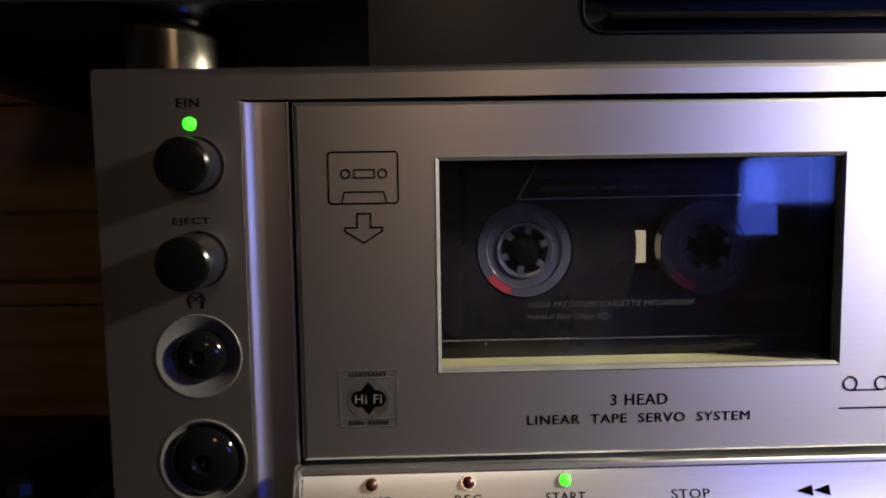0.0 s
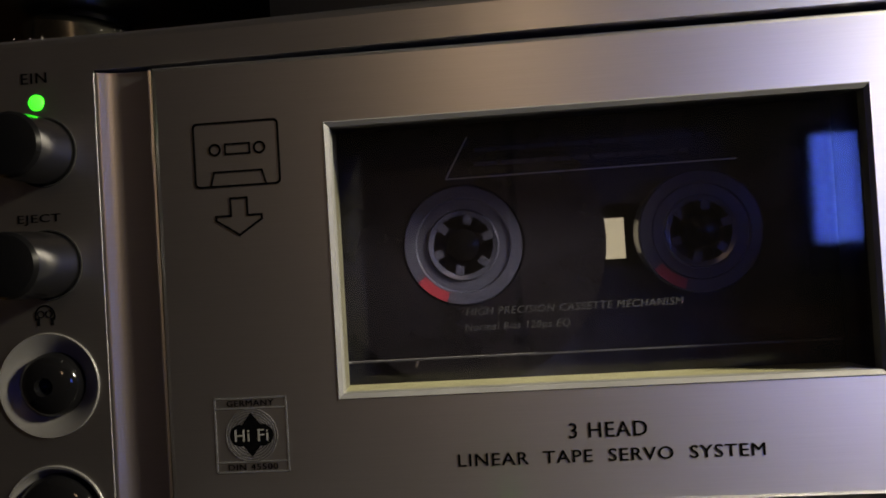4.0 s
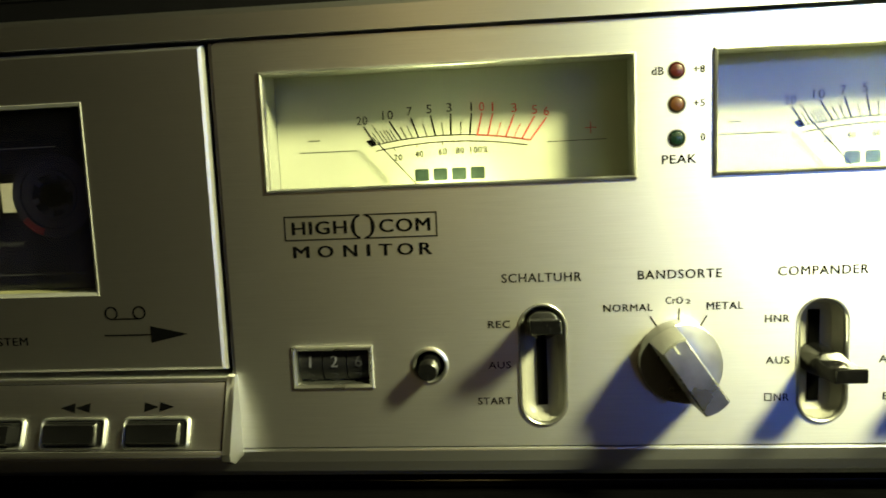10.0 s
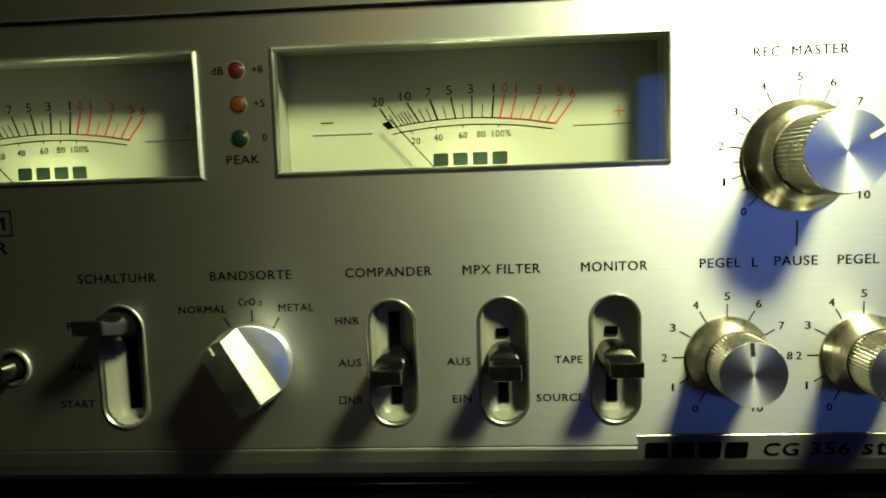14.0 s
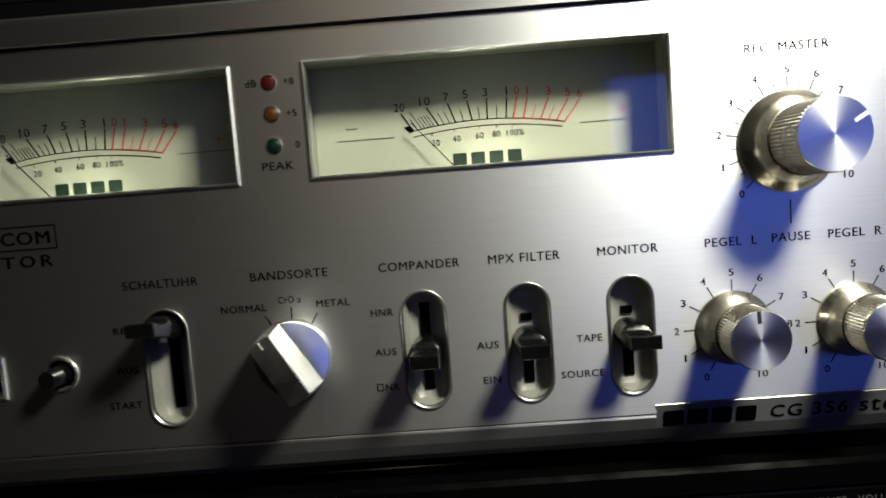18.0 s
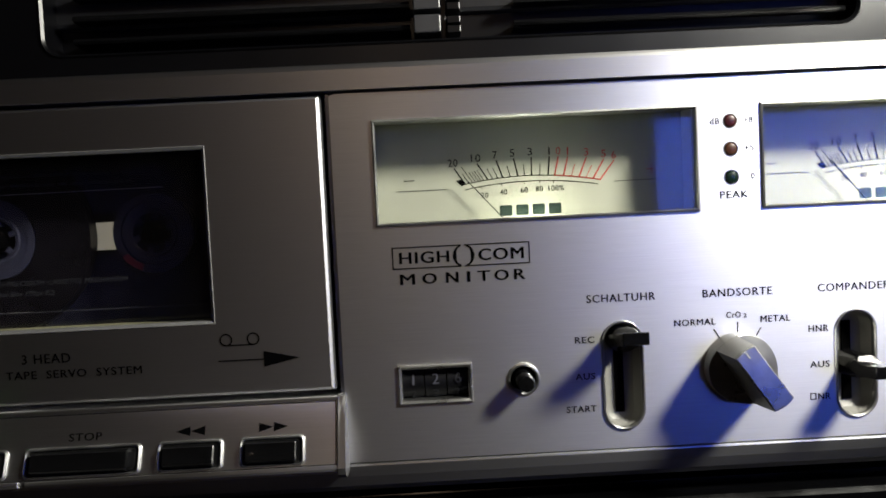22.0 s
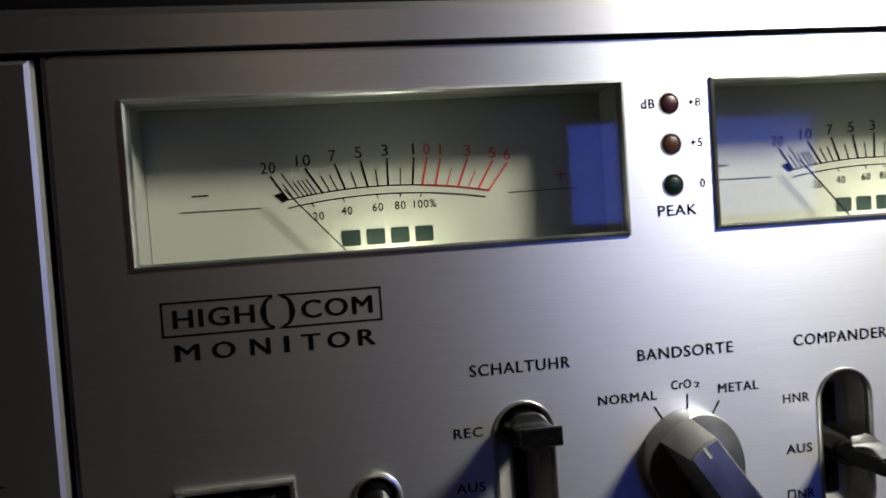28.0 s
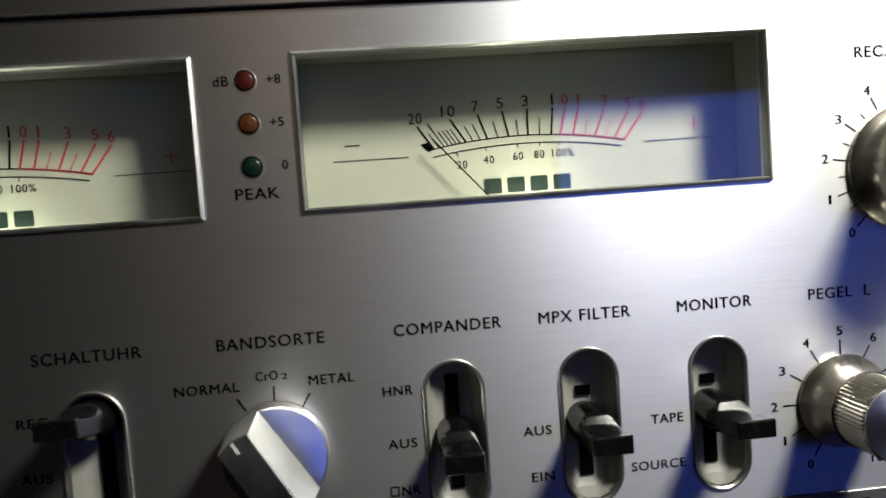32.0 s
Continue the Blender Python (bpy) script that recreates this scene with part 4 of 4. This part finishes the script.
def small_controls():
    for z, mat, lab in zip(LED_Z, (RED_OFF, AMBER_OFF, GREEN_OFF), ("unlit red peak diode", "unlit amber peak diode", "unlit green peak diode")):
        part("diode_ring", lathe(281.2, z, [(2.0, 0.1), (1.95, -0.08), (1.75, -0.08), (1.7, 0.6)], 28, end=False), RIM, deck, smooth=True)
        part("peak_diode", lathe(281.2, z, [(1.68, 0.8), (1.6, 0.1), (1.25, -0.35), (0.7, -0.48), (0.1, -0.52)], 28), mat, deck, lab, True)
    # tape counter
    f = part("tape_counter", loft([(rrect(195.8, 214.4, 23.8, 33.7), 0.1), (rrect(195.9, 214.3, 23.9, 33.6), -0.5), (rrect(196.2, 214.0, 24.2, 33.3), -0.65), (rrect(196.8, 213.4, 24.8, 32.7), -0.3), (rrect(196.8, 213.4, 24.8, 32.7), 3.2)]), ALU_TRIM, deck, "three-digit tape counter in a bright frame")
    part("counter_well", loft([(rrect(196.8, 213.4, 24.8, 32.7), y) for y in (3.2, 3.4)], end=True), PITCH, f)
    for i, c in enumerate("126"):
        cx = 199.6 + 5.6 * i
        one = bmesh.new()
        n = 28
        rows = [[one.verts.new((x, 5.4 + 4.6 * math.cos(2 * math.pi * k / n), 28.9 + 4.6 * math.sin(2 * math.pi * k / n))) for k in range(n)] for x in (cx - 2.65, cx + 2.65)]
        for k in range(n):
            one.faces.new((rows[0][k], rows[0][(k + 1) % n], rows[1][(k + 1) % n], rows[1][k]))
        one.faces.new(rows[0]), one.faces.new(rows[1])
        w = part("digit_wheel", one, WHEEL, f, f'black counter wheel showing "{c}"', True)

        def wrap(co):
            out = co.copy()
            r = 4.80 - co[:, 1]
            t = (co[:, 2] - 28.9) / 4.63
            out[:, 1], out[:, 2] = 5.4 - r * np.cos(t), 28.9 + r * np.sin(t)
            return out

        # The third digit and the row below take a darker print.
        for d, z in ((c, 29.9), (str((int(c) + 1) % 10), 25.9)):
            words(d, cx, z, 0.5 if d == "1" else 1.6, 2.6, DIGIT_INK if z > 28 and i < 2 else DIM_INK, f, 0.0, slope=wrap)
    r = part("reset_button", lathe(227.2, 28.8, [(2.7, 2.5), (2.5, 1.0), (2.2, -1.0), (2.1, -5.2), (1.85, -5.6), (0.2, -5.7)], 36), BLACK, deck, "short black counter reset button", True)
    part("button_ring", lathe(227.2, 28.8, [(4.2, 0.1), (4.1, -0.35), (3.7, -0.5), (3.3, -0.2), (3.2, 1.8)], 36, end=False), ALU_TRIM, r, "bright collar", True)
    # left column
    for z, tall, lab in ((89.4, 9.0, "glossy black round power button"), (70.6, 11.0, "glossy black round eject button")):
        b = part("push_button", lathe(20.2, z, [(5.5, 6), (5.4, 3 - tall * 0.6), (5.2, 3.1 - tall), (4.7, 2.55 - tall), (3.6, 2.3 - tall), (2.0, 2.2 - tall), (0.2, 2.15 - tall)], 44), BUTTON_BLACK, deck, lab, True)
        part("button_ring", lathe(20.2, z, [(5.9, 1.9), (5.85, 1.6), (5.65, 1.6), (5.6, 5)], 44, end=False), PITCH, b)
    part("power_diode", lathe(19.5, 97.7, [(1.3, 3.5), (1.28, 1.85), (1.05, 1.62), (0.6, 1.5), (0.1, 1.46)], 24), GREEN_ON, deck, "lit green power diode", True)
    for z, ro, ri, lab in ((50.7, 8.6, 5.3, "headphone socket in a pale dished ring"), (28.6, 8.8, 7.2, "large black socket in a pale dished ring")):
        j = part("socket", lathe(19.3, z, [(ro + 0.15, 1.85), (ro, 1.5), (ro - 0.4, 1.6), (ri + 0.5, 2.9), (ri, 3.3)], 48, end=False), RING, deck, lab, True)
        part("socket_core", lathe(19.4, z, [(ri + 0.1, 3.5), (ri, 2.4), (ri * 0.95, 1.5), (ri * 0.82, 0.8), (ri * 0.55, 0.3), (ri * 0.30, 0.1), (ri * 0.24, 0.4), (ri * 0.22, 2.5)], 40), BLACK, j, "glossy black socket core", True)
    words("EIN", 19.3, 101.8, 4.4, 1.75, INK, side_plate, SIDE_Y - 0.06)
    words("EJECT", 19.0, 78.2, 7.4, 1.75, INK, side_plate, SIDE_Y - 0.06)
    bm = stroke([(19.2 + 1.7 * math.cos(radians(a)), 62.2 + 1.7 * math.sin(radians(a))) for a in range(-20, 201, 20)], 0.25, SIDE_Y - 0.03, SIDE_Y - 0.1)
    for sx in (-1.2, 1.2):
        stroke([(19.2 + sx, 60.6), (19.2 + sx, 61.9)], 0.5, SIDE_Y - 0.03, SIDE_Y - 0.1, bm)
    for sx in (-0.7, 0.7):
        stroke(circle(19.2 + sx, 62.5, 0.55, 14), 0.15, SIDE_Y - 0.03, SIDE_Y - 0.1, bm, True)
    part("headphone_symbol", bm, INK, side_plate, "small printed headphone symbol")
    # maker's plate: plain blocks for the mark, then the model lettering
    for k in range(4):
        xa = 364.2 + 5.5 * k
        bm = loft([(rrect(xa, xa + 4.6, 6.5, 10.3, 0.5, 3), y) for y in (0.0, -0.1)], True, True)
        tilt_rail(bm)
        part("badge_block", bm, INK, badge_rail, "black block of the maker's mark")
    for s, x0, x1, h in (("CG", 388.6, 395.6, 3.0), ("356", 398.1, 405.9, 3.0), ("stereo", 408.6, 427.0, 3.0)):
        words(s, (x0 + x1) / 2, 8.5, x1 - x0, h, INK, badge_rail, slope=rail_array)


def rail_y(z):
    return -0.3 + (11.9 - z) * 1.56 / 5.9 - 0.05


def tilt_rail(bm):
    for v in bm.verts:
        v.co.y += rail_y(v.co.z)


def rail_array(co):
    out = co.copy()
    out[:, 1] += rail_y(co[:, 2])
    return out


small_controls()


# ---- the cassette in the deck ----
def cassette():
    c = thing("compact_cassette", "smoke-grey transparent compact cassette inside the deck, tape mostly on one reel", "cassette", (109.6, 12, 40))

    def leant(bm):
        """The cassette's front leans back a little in its holder."""
        for v in bm.verts:
            v.co.y += 0.028 * (v.co.z - 72)
        return bm

    def lean(co):
        out = co.copy()
        out[:, 1] += 0.028 * (co[:, 2] - 72)
        return out

    s = part("shell_front", leant(box(59.5, 159.8, 12.1, 13.0, 41, 104.5, 0.3)), SMOKE, c, "transparent smoked front shell")
    s.visible_shadow = False
    part("shell_back", plate(rrect(59.5, 159.8, 41, 104.5), [rrect(106, 125, 64.5, 76)], 23.4, 24.4), SHELL_BACK, c, "smoked back shell")
    for hx, r in ((88.5, 25.6), (130.8, 10.9)):
        reel = part("reel", lathe(hx, 70, [(5.4, 21.4), (5.4, 17.2), (6.3, 17.0), (6.6, 17.5), (8.4, 17.5), (8.7, 17.1), (10.7, 17.1), (11.0, 17.5), (11.0, 21.4)], 48, end=False), CLEAR_HUB, c, "frosted white tape hub", True)
        for i in range(6):
            a = math.pi / 3 * i + 0.2
            bm = box(-0.8, 0.8, 17.1, 21.2, 3.75, 5.6, 0.15)
            bmesh.ops.rotate(bm, verts=bm.verts, cent=(0, 0, 0), matrix=Matrix.Rotation(a, 3, "Y"))
            bmesh.ops.translate(bm, verts=bm.verts, vec=(hx, 0, 70))
            part("drive_tooth", bm, CLEAR_HUB, reel)
        bm = loft([([(hx + 8.9 * math.cos(t), 70 + 8.9 * math.sin(t)) for t in np.linspace(-2.5, -1.9, 6)] + [(hx + 10.7 * math.cos(t), 70 + 10.7 * math.sin(t)) for t in np.linspace(-1.9, -2.5, 6)], y) for y in (17.2, 17.0)], True, True)
        part("clamp", bm, RED_PLASTIC, reel, "red tape clamp")
        part("spindle", lathe(hx, 70, [(3.0, 22), (2.9, 16.6), (1.2, 16.0)], 24), BLACK, reel, "black drive spindle", True)
        if r > 12:
            part("tape_pack", lathe(hx, 70, [(11.1, 16.9), (r, 16.9), (r, 20.7), (11.1, 20.7)], 72, end=False), TAPE, c, "dark brown wound tape", True)
    y = 12.06
    bm = stroke([(86.3, 81.6), (90.4, 88.8)], 0.3, y, y - 0.05)
    stroke([(86.3, 81.6), (136.0, 81.9)], 0.24, y, y - 0.05, bm)
    stroke([(64, 50.6), (100, 50.6)], 0.3, y, y - 0.05, bm)
    part("label_lines", leant(bm), LINE_INK, c, "faint pale printed lines")
    random.seed(5)
    bm = bmesh.new()
    for z, x1 in ((86.4, 131.0), (83.9, 128.0)):
        x = 91.5
        while x < x1:
            w = random.uniform(1.6, 5.2)
            stroke([(x, z), (min(x + w, x1), z)], 0.75, y, y - 0.05, bm)
            x += w + 0.8
    part("label_bars", leant(bm), FAINT_INK, c, "rows of small unreadable print")
    words("HIGH PRECISION CASSETTE MECHANISM", 107.0, 58.3, 37, 1.3, FAINT_INK, c, y - 0.03, shear=0.2, slope=lean)
    words("Normal Bias 120µs EQ", 97.2, 55.5, 18.0, 1.6, FAINT_INK, c, y - 0.03, shear=0.2, slope=lean)
    for sx, sz in ((90.6, 85.4), (79.0, 49.6)):
        bm = bmesh.new()
        near = [bm.verts.new((sx - 0.3 + 0.06 * i, 13.9 + 0.3 * (i % 2), sz - 0.8 + 0.2 * i)) for i in range(9)]
        far = [bm.verts.new((v.co.x + 0.6, v.co.y + 0.1, v.co.z)) for v in near]
        for i in range(8):
            bm.faces.new((near[i], near[i + 1], far[i + 1], far[i]))
        part("slip_sheet_fold", bm, NICKEL, c, "small shiny fold of the slip sheet")
    part("shell_rib", leant(box(68, 151, 12.0, 12.15, 50.4, 50.7)), FAINT_INK, c)
    part("window_light", box(110.8, 119.0, 25.2, 25.6, 65.8, 73.6), BACKLIGHT, deck, "small cream back-lit window behind the tape")
    part("holder_back", box(58, 160, 26.4, 27.4, 40, 104), PITCH, deck, "black back of the cassette well")
    return c


RED_PLASTIC = plastic("red_plastic", (0.30, 0.03, 0.04), 0.4)
BACKLIGHT = glow("cream_backlight", (1.0, 0.92, 0.58), 0.24)
cassette()


# ---- the black unit above ----
def upper_unit():
    u = thing("black_hifi_unit", "black plastic hi-fi unit with a slatted opening, standing on the deck", "hi-fi unit", (214, 21, 109))
    face = plate(rrect(54, 351.5, 109.2, 190, 3, 4), [rrect(102.5, 328.2, 118.9, 165, 5, 5)], 21, 30)
    part("front_panel", face, HOUSING, u, "dark grey-black moulded front")
    part("opening_edge", loft([(rrect(102.2, 328.5, 118.6, 165.3, 5.3, 5), 20.9), (rrect(102.6, 328.1, 119.0, 164.9, 5, 5), 20.5), (rrect(103.2, 327.5, 119.6, 164.3, 4.6, 5), 21.2), (rrect(103.2, 327.5, 119.6, 164.3, 4.6, 5), 34)]), HOUSING, u, "rounded edge of the opening", True)
    part("body", box(54, 355, 30.2, 240, 109.2, 190, 2), HOUSING, u, "dark body")
    part("opening_floor", box(103, 328, 33, 34, 117, 168), PITCH, u, "black inside of the opening")
    for i in range(6):
        z = 123.6 + 6.3 * i
        for x0, x1 in ((110, 203), (232, 325.5)):
            part("slat", sweep((x0, x1), [(23.4, z - 0.7), (22.9, z), (23.4, z + 0.75), (25.0, z + 0.9), (33, z + 0.9), (33, z - 0.9), (25, z - 0.9)]), BLACK, u, "glossy black slat")
        part("post_block", box(204.0, 211.5, 20.6, 30, z - 2.3, z + 2.6, 0.4), POST_GREY, u, "grey block of the centre post")
        for k in range(2):
            part("post_rib", box(213.2, 217.0, 22.0, 30, z - 2.3 + 2.6 * k, z - 0.2 + 2.6 * k, 0.3), HOUSING, u)
    part("centre_post", box(211.6, 213.0, 24.4, 33, 119, 165, 0.2), HOUSING, u)
    for x, y, r in ((2.5, 47, 14), (421, 50, 20)):
        part("foot", slanted_foot(x, y, r), FOOT_METAL, u, "satin silver round foot", True)
    for z0, z1 in ((109.4, 113.0), (113.4, 117.0), (117.4, 121.0), (121.4, 136.0)):
        part("recess_panel", box(355.2, 440, 62, 66, z0, z1, 0.3), END_GREY, u, "dark grey grooved panel behind the foot")
    bm = bmesh.new()
    plan = [(354.0, 139.0), (357.5, 133.0), (359.0, 131.6), (361.0, 131.0), (440, 131.0), (440, 190), (354.0, 190)]
    loft([(plan, 26.0), (plan, 62.0)], True, True, bm)
    part("end_block", bm, END_PALE, u, "satin grey overhanging end piece with a chamfered corner")
    part("base_plate", box(-80, 351, 28, 240, 128.5, 140, 1.5), BLACK_SATIN, u, "black base plate over the feet")
    part("side_cheek", box(-80, -55, 62, 200, 118, 190, 7, 4), BLACK_SATIN, u, "rounded black side piece")
    return u


def slanted_foot(x, y, r=14.0):
    bm = lathe_z(x, y, [(r - 0.8, 108.75), (r, 109.6), (r, 124.2), (r - 0.9, 125.6), (r - 4.0, 127.0), (r - 4.2, 128.3)], 48)
    for v in bm.verts:
        if v.co.z > 120:
            v.co.z -= (v.co.x - x) * 0.14
    return bm


END_GREY = plastic("dark_grey_end_panel", (0.045, 0.043, 0.042), 0.5, 0.4)
END_PALE = plastic("satin_grey_end_piece", (0.020, 0.020, 0.022), 0.45, 0.35, grain=0.04, vary=0.3)
POST_GREY = plastic("dark_grey_post", (0.022, 0.022, 0.024), 0.35, 0.4, grain=0.1)
FOOT_METAL = metal("satin_foot_metal", (0.30, 0.285, 0.24), 0.2, 0.12)
upper_unit()


# ---- the black unit below ----
def lower_unit():
    u = thing("black_tape_unit", "glossy black hi-fi unit with grey lettering under the silver deck", "hi-fi unit", (220, 0, -150))
    part("body", box(0, 440, 6, 290, -140, -4.2, 1.5), BLACK_UNIT, u, "black casing")
    part("top_lip", sweep((0, 440), [(1.2, -4.6), (0.8, -5.2), (0.8, -10.2), (6, -10.6), (6, -4.1), (1.8, -4.1)]), BLACK_UNIT, u, "thin glossy upper edge")
    part("rear_ridge", box(60, 338, 9, 10.5, -4.2, -2.2, 0.4), BLACK_UNIT, u, "low glossy ridge on top")
    part("front_panel", box(0, 345.4, 1.0, 6, -138, -10.9, 0.5), BLACK_UNIT, u, "glossy black front")
    part("key_strip", box(346.6, 440, 1.0, 6, -60, -11.0, 0.5), BLACK_UNIT, u, "black strip over the keys")
    part("front_panel", box(346.6, 440, 1.4, 6, -138, -61, 0.5), BLACK_UNIT, u, "glossy black front")
    for s, x0, x1, z in (("COUNTER", 356.3, 369.4, -14.3), ("0-SET", 372.5, 380.5, -14.3), ("HEADPHONES", 388.0, 405.4, -14.0), ("VOLUME", 408.0, 418.2, -14.0)):
        words(s, (x0 + x1) / 2, z, x1 - x0, 1.9, GREY_INK, u, 0.95, label=f'grey printed "{s}"')
    for x in (165.6, 167.6):
        part("status_bar", box(x, x + 1.0, 0.8, 1.1, -10.5, -6.5), GREY_INK, u)
    for x, y in ((30, 30), (410, 30), (30, 250), (410, 250)):
        part("foot", lathe_z(x, y, [(10, -150), (11, -146), (11, -140)]), BLACK_UNIT, u, "black rubber foot")
    return u


lower_unit()


# ---- behind the camera: the blue screen and the lamp that light the deck ----
def monitor():
    m = thing("computer_monitor", "flat computer monitor showing a plain blue screen on a stand", "monitor", (772, -930, -760))
    part("screen", box(570, 985, -901, -900, 60, 216), SCREEN, m, "glowing blue screen")
    part("bezel", loft([(rrect(556, 999, 10, 230, 6, 4), -930), (rrect(556, 999, 10, 230, 6, 4), -902), (rrect(561, 994, 40, 225, 4, 4), -898), (rrect(570, 985, 60, 216, 1, 4), -899.5)], start=True), BLACK_SATIN, m, "black plastic bezel")
    part("stand", box(747, 797, -965, -932, -60, 130, 6), BLACK_SATIN, m, "black stand")
    part("stand_base", box(670, 875, -1040, -860, -75, -60, 5), BLACK_SATIN, m, "black stand base")
    t = thing("side_table", "plain dark wooden table under the monitor", "table", (900, -1100, -760))
    part("tabletop", box(520, 1420, -1400, -820, -100, -75, 3), WOOD, t)
    for x in (550, 1390):
        for y in (-1370, -850):
            part("leg", box(x - 20, x + 20, y - 20, y + 20, -760, -100, 2), WOOD, t)


SCREEN = glow("blue_screen", (0.08, 0.165, 1.0), 2.8)
monitor()


def desk_lamp():
    l = thing("desk_lamp", "small dark metal reading lamp with a conical shade, switched on", "lamp", (560, -150, -150))
    aim = (mm(330, 0, 40) - LAMP).normalized()
    turn = aim.to_track_quat("Z", "Y").to_matrix().to_4x4()
    me = bpy.data.meshes.new("shade")
    bm = bmesh.new()
    n = 40
    prof = [(0.045, 0.035), (0.034, -0.004), (0.024, -0.030), (0.016, -0.040), (0.015, -0.039), (0.023, -0.029), (0.033, -0.004), (0.044, 0.035)]
    rows = [[bm.verts.new((r * math.cos(2 * math.pi * i / n), r * math.sin(2 * math.pi * i / n), z)) for i in range(n)] for r, z in prof]
    for a, b in zip(rows, rows[1:]):
        for i in range(n):
            bm.faces.new((a[i], a[(i + 1) % n], b[(i + 1) % n], b[i]))
    bm.transform(Matrix.Translation(LAMP - l.location) @ turn)
    bm.to_mesh(me)
    bm.free()
    me.materials.append(BLACK_SATIN)
    sh = new("shade", me)
    sh.parent = l
    part("arm", box(553, 567, -205, -192, -140, 330, 2), BLACK_SATIN, l, "dark metal arm")
    part("arm", box(478, 567, -205, -192, 318, 330, 2), BLACK_SATIN, l, "dark metal arm")
    part("base", lathe_z(560, -198, [(50, -150), (50, -142), (46, -139)]), BLACK_SATIN, l, "round weighted base")


desk_lamp()


# Unseen stand, made up to carry the warm fill light.
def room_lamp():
    l = thing("fill_lamp", "unseen black lamp stand added to hold a warm fill light", "lamp", (150, -1300, -760))
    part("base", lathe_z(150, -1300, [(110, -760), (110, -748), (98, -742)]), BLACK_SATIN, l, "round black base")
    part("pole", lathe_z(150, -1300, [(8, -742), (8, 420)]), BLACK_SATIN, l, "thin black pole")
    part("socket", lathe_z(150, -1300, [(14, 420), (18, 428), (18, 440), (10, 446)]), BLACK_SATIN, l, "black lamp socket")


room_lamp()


# ---- beside the deck, low on the shelf ----
def cable(points, r, n=8):
    """A round cable along smoothed points."""
    pts = [Vector(p) for p in points]
    path = []
    for i in range(len(pts) - 1):
        a, b, c, d = pts[max(i - 1, 0)], pts[i], pts[i + 1], pts[min(i + 2, len(pts) - 1)]
        for k in range(8):
            u = k / 8
            path.append(0.5 * ((2 * b) + (c - a) * u + (2 * a - 5 * b + 4 * c - d) * u * u + (3 * b - a - 3 * c + d) * u ** 3))
    path.append(pts[-1])
    bm = bmesh.new()
    rows = []
    for i, p in enumerate(path):
        t = (path[min(i + 1, len(path) - 1)] - path[max(i - 1, 0)]).normalized()
        s = t.cross(Vector((0.3, 1, 0.2))).normalized()
        v = t.cross(s)
        rows.append([bm.verts.new(p + (s * math.cos(2 * math.pi * k / n) + v * math.sin(2 * math.pi * k / n)) * r) for k in range(n)])
    for a, b in zip(rows, rows[1:]):
        for k in range(n):
            bm.faces.new((a[k], a[(k + 1) % n], b[(k + 1) % n], b[k]))
    bm.faces.new(rows[0]), bm.faces.new(rows[-1])
    return bm


def plug_box():
    b = thing("power_block", "black plastic power block with a pale cable beside the hi-fi stack", "power block", (-95, 110, -150))
    part("body", box(-150, -56, 70, 130, -150, 0, 9, 4), BLACK_SATIN, b, "rounded black case")
    part("cable", cable([(-70, 66, -60), (-64, 64, -36), (-58, 66, -26), (-46, 72, -16), (-40, 90, -13), (-36, 120, -22), (-36, 140, -60), (-40, 140, -148)], 1.9), RING, b, "pale grey cable", True)


plug_box()


# ---- dust along the top of the deck and under the panel's edge ----
def dust():
    random.seed(11)
    bm = bmesh.new()
    for i in range(420):
        x = random.uniform(2, 438)
        if i % 3:
            y, z = random.uniform(1.0, 11.5), 108.72
        else:
            y, z = random.uniform(9.5, 20.0), 108.0 if random.random() < 0.3 else 108.72
            y = min(y, 11.8) if z > 108.5 else y + 8
        s = random.uniform(0.05, 0.16)
        a = random.uniform(0, 3.1)
        u, v = Vector((math.cos(a), math.sin(a), 0)) * s * random.uniform(1, 3.2), Vector((-math.sin(a), math.cos(a), 0)) * s
        c = Vector((x, y, z))
        top = bm.verts.new(c + Vector((0, 0, s)))
        ring = [bm.verts.new(c + q) for q in (u, v, -u, -v)]
        for k in range(4):
            bm.faces.new((ring[k], ring[(k + 1) % 4], top))
    me = bpy.data.meshes.new("dust_specks")
    bm.to_mesh(me)
    bm.free()
    me.transform(Matrix.Translation((0, 0, LIFT)) @ Matrix.Scale(0.001, 4))
    me.materials.append(DUST)
    tagged(new("dust_specks", me), "pale dust specks lying on top of the silver deck", "dust", kind="stuff")


DUST = plastic("pale_dust", (0.45, 0.43, 0.40), 0.9, 0.1)
dust()
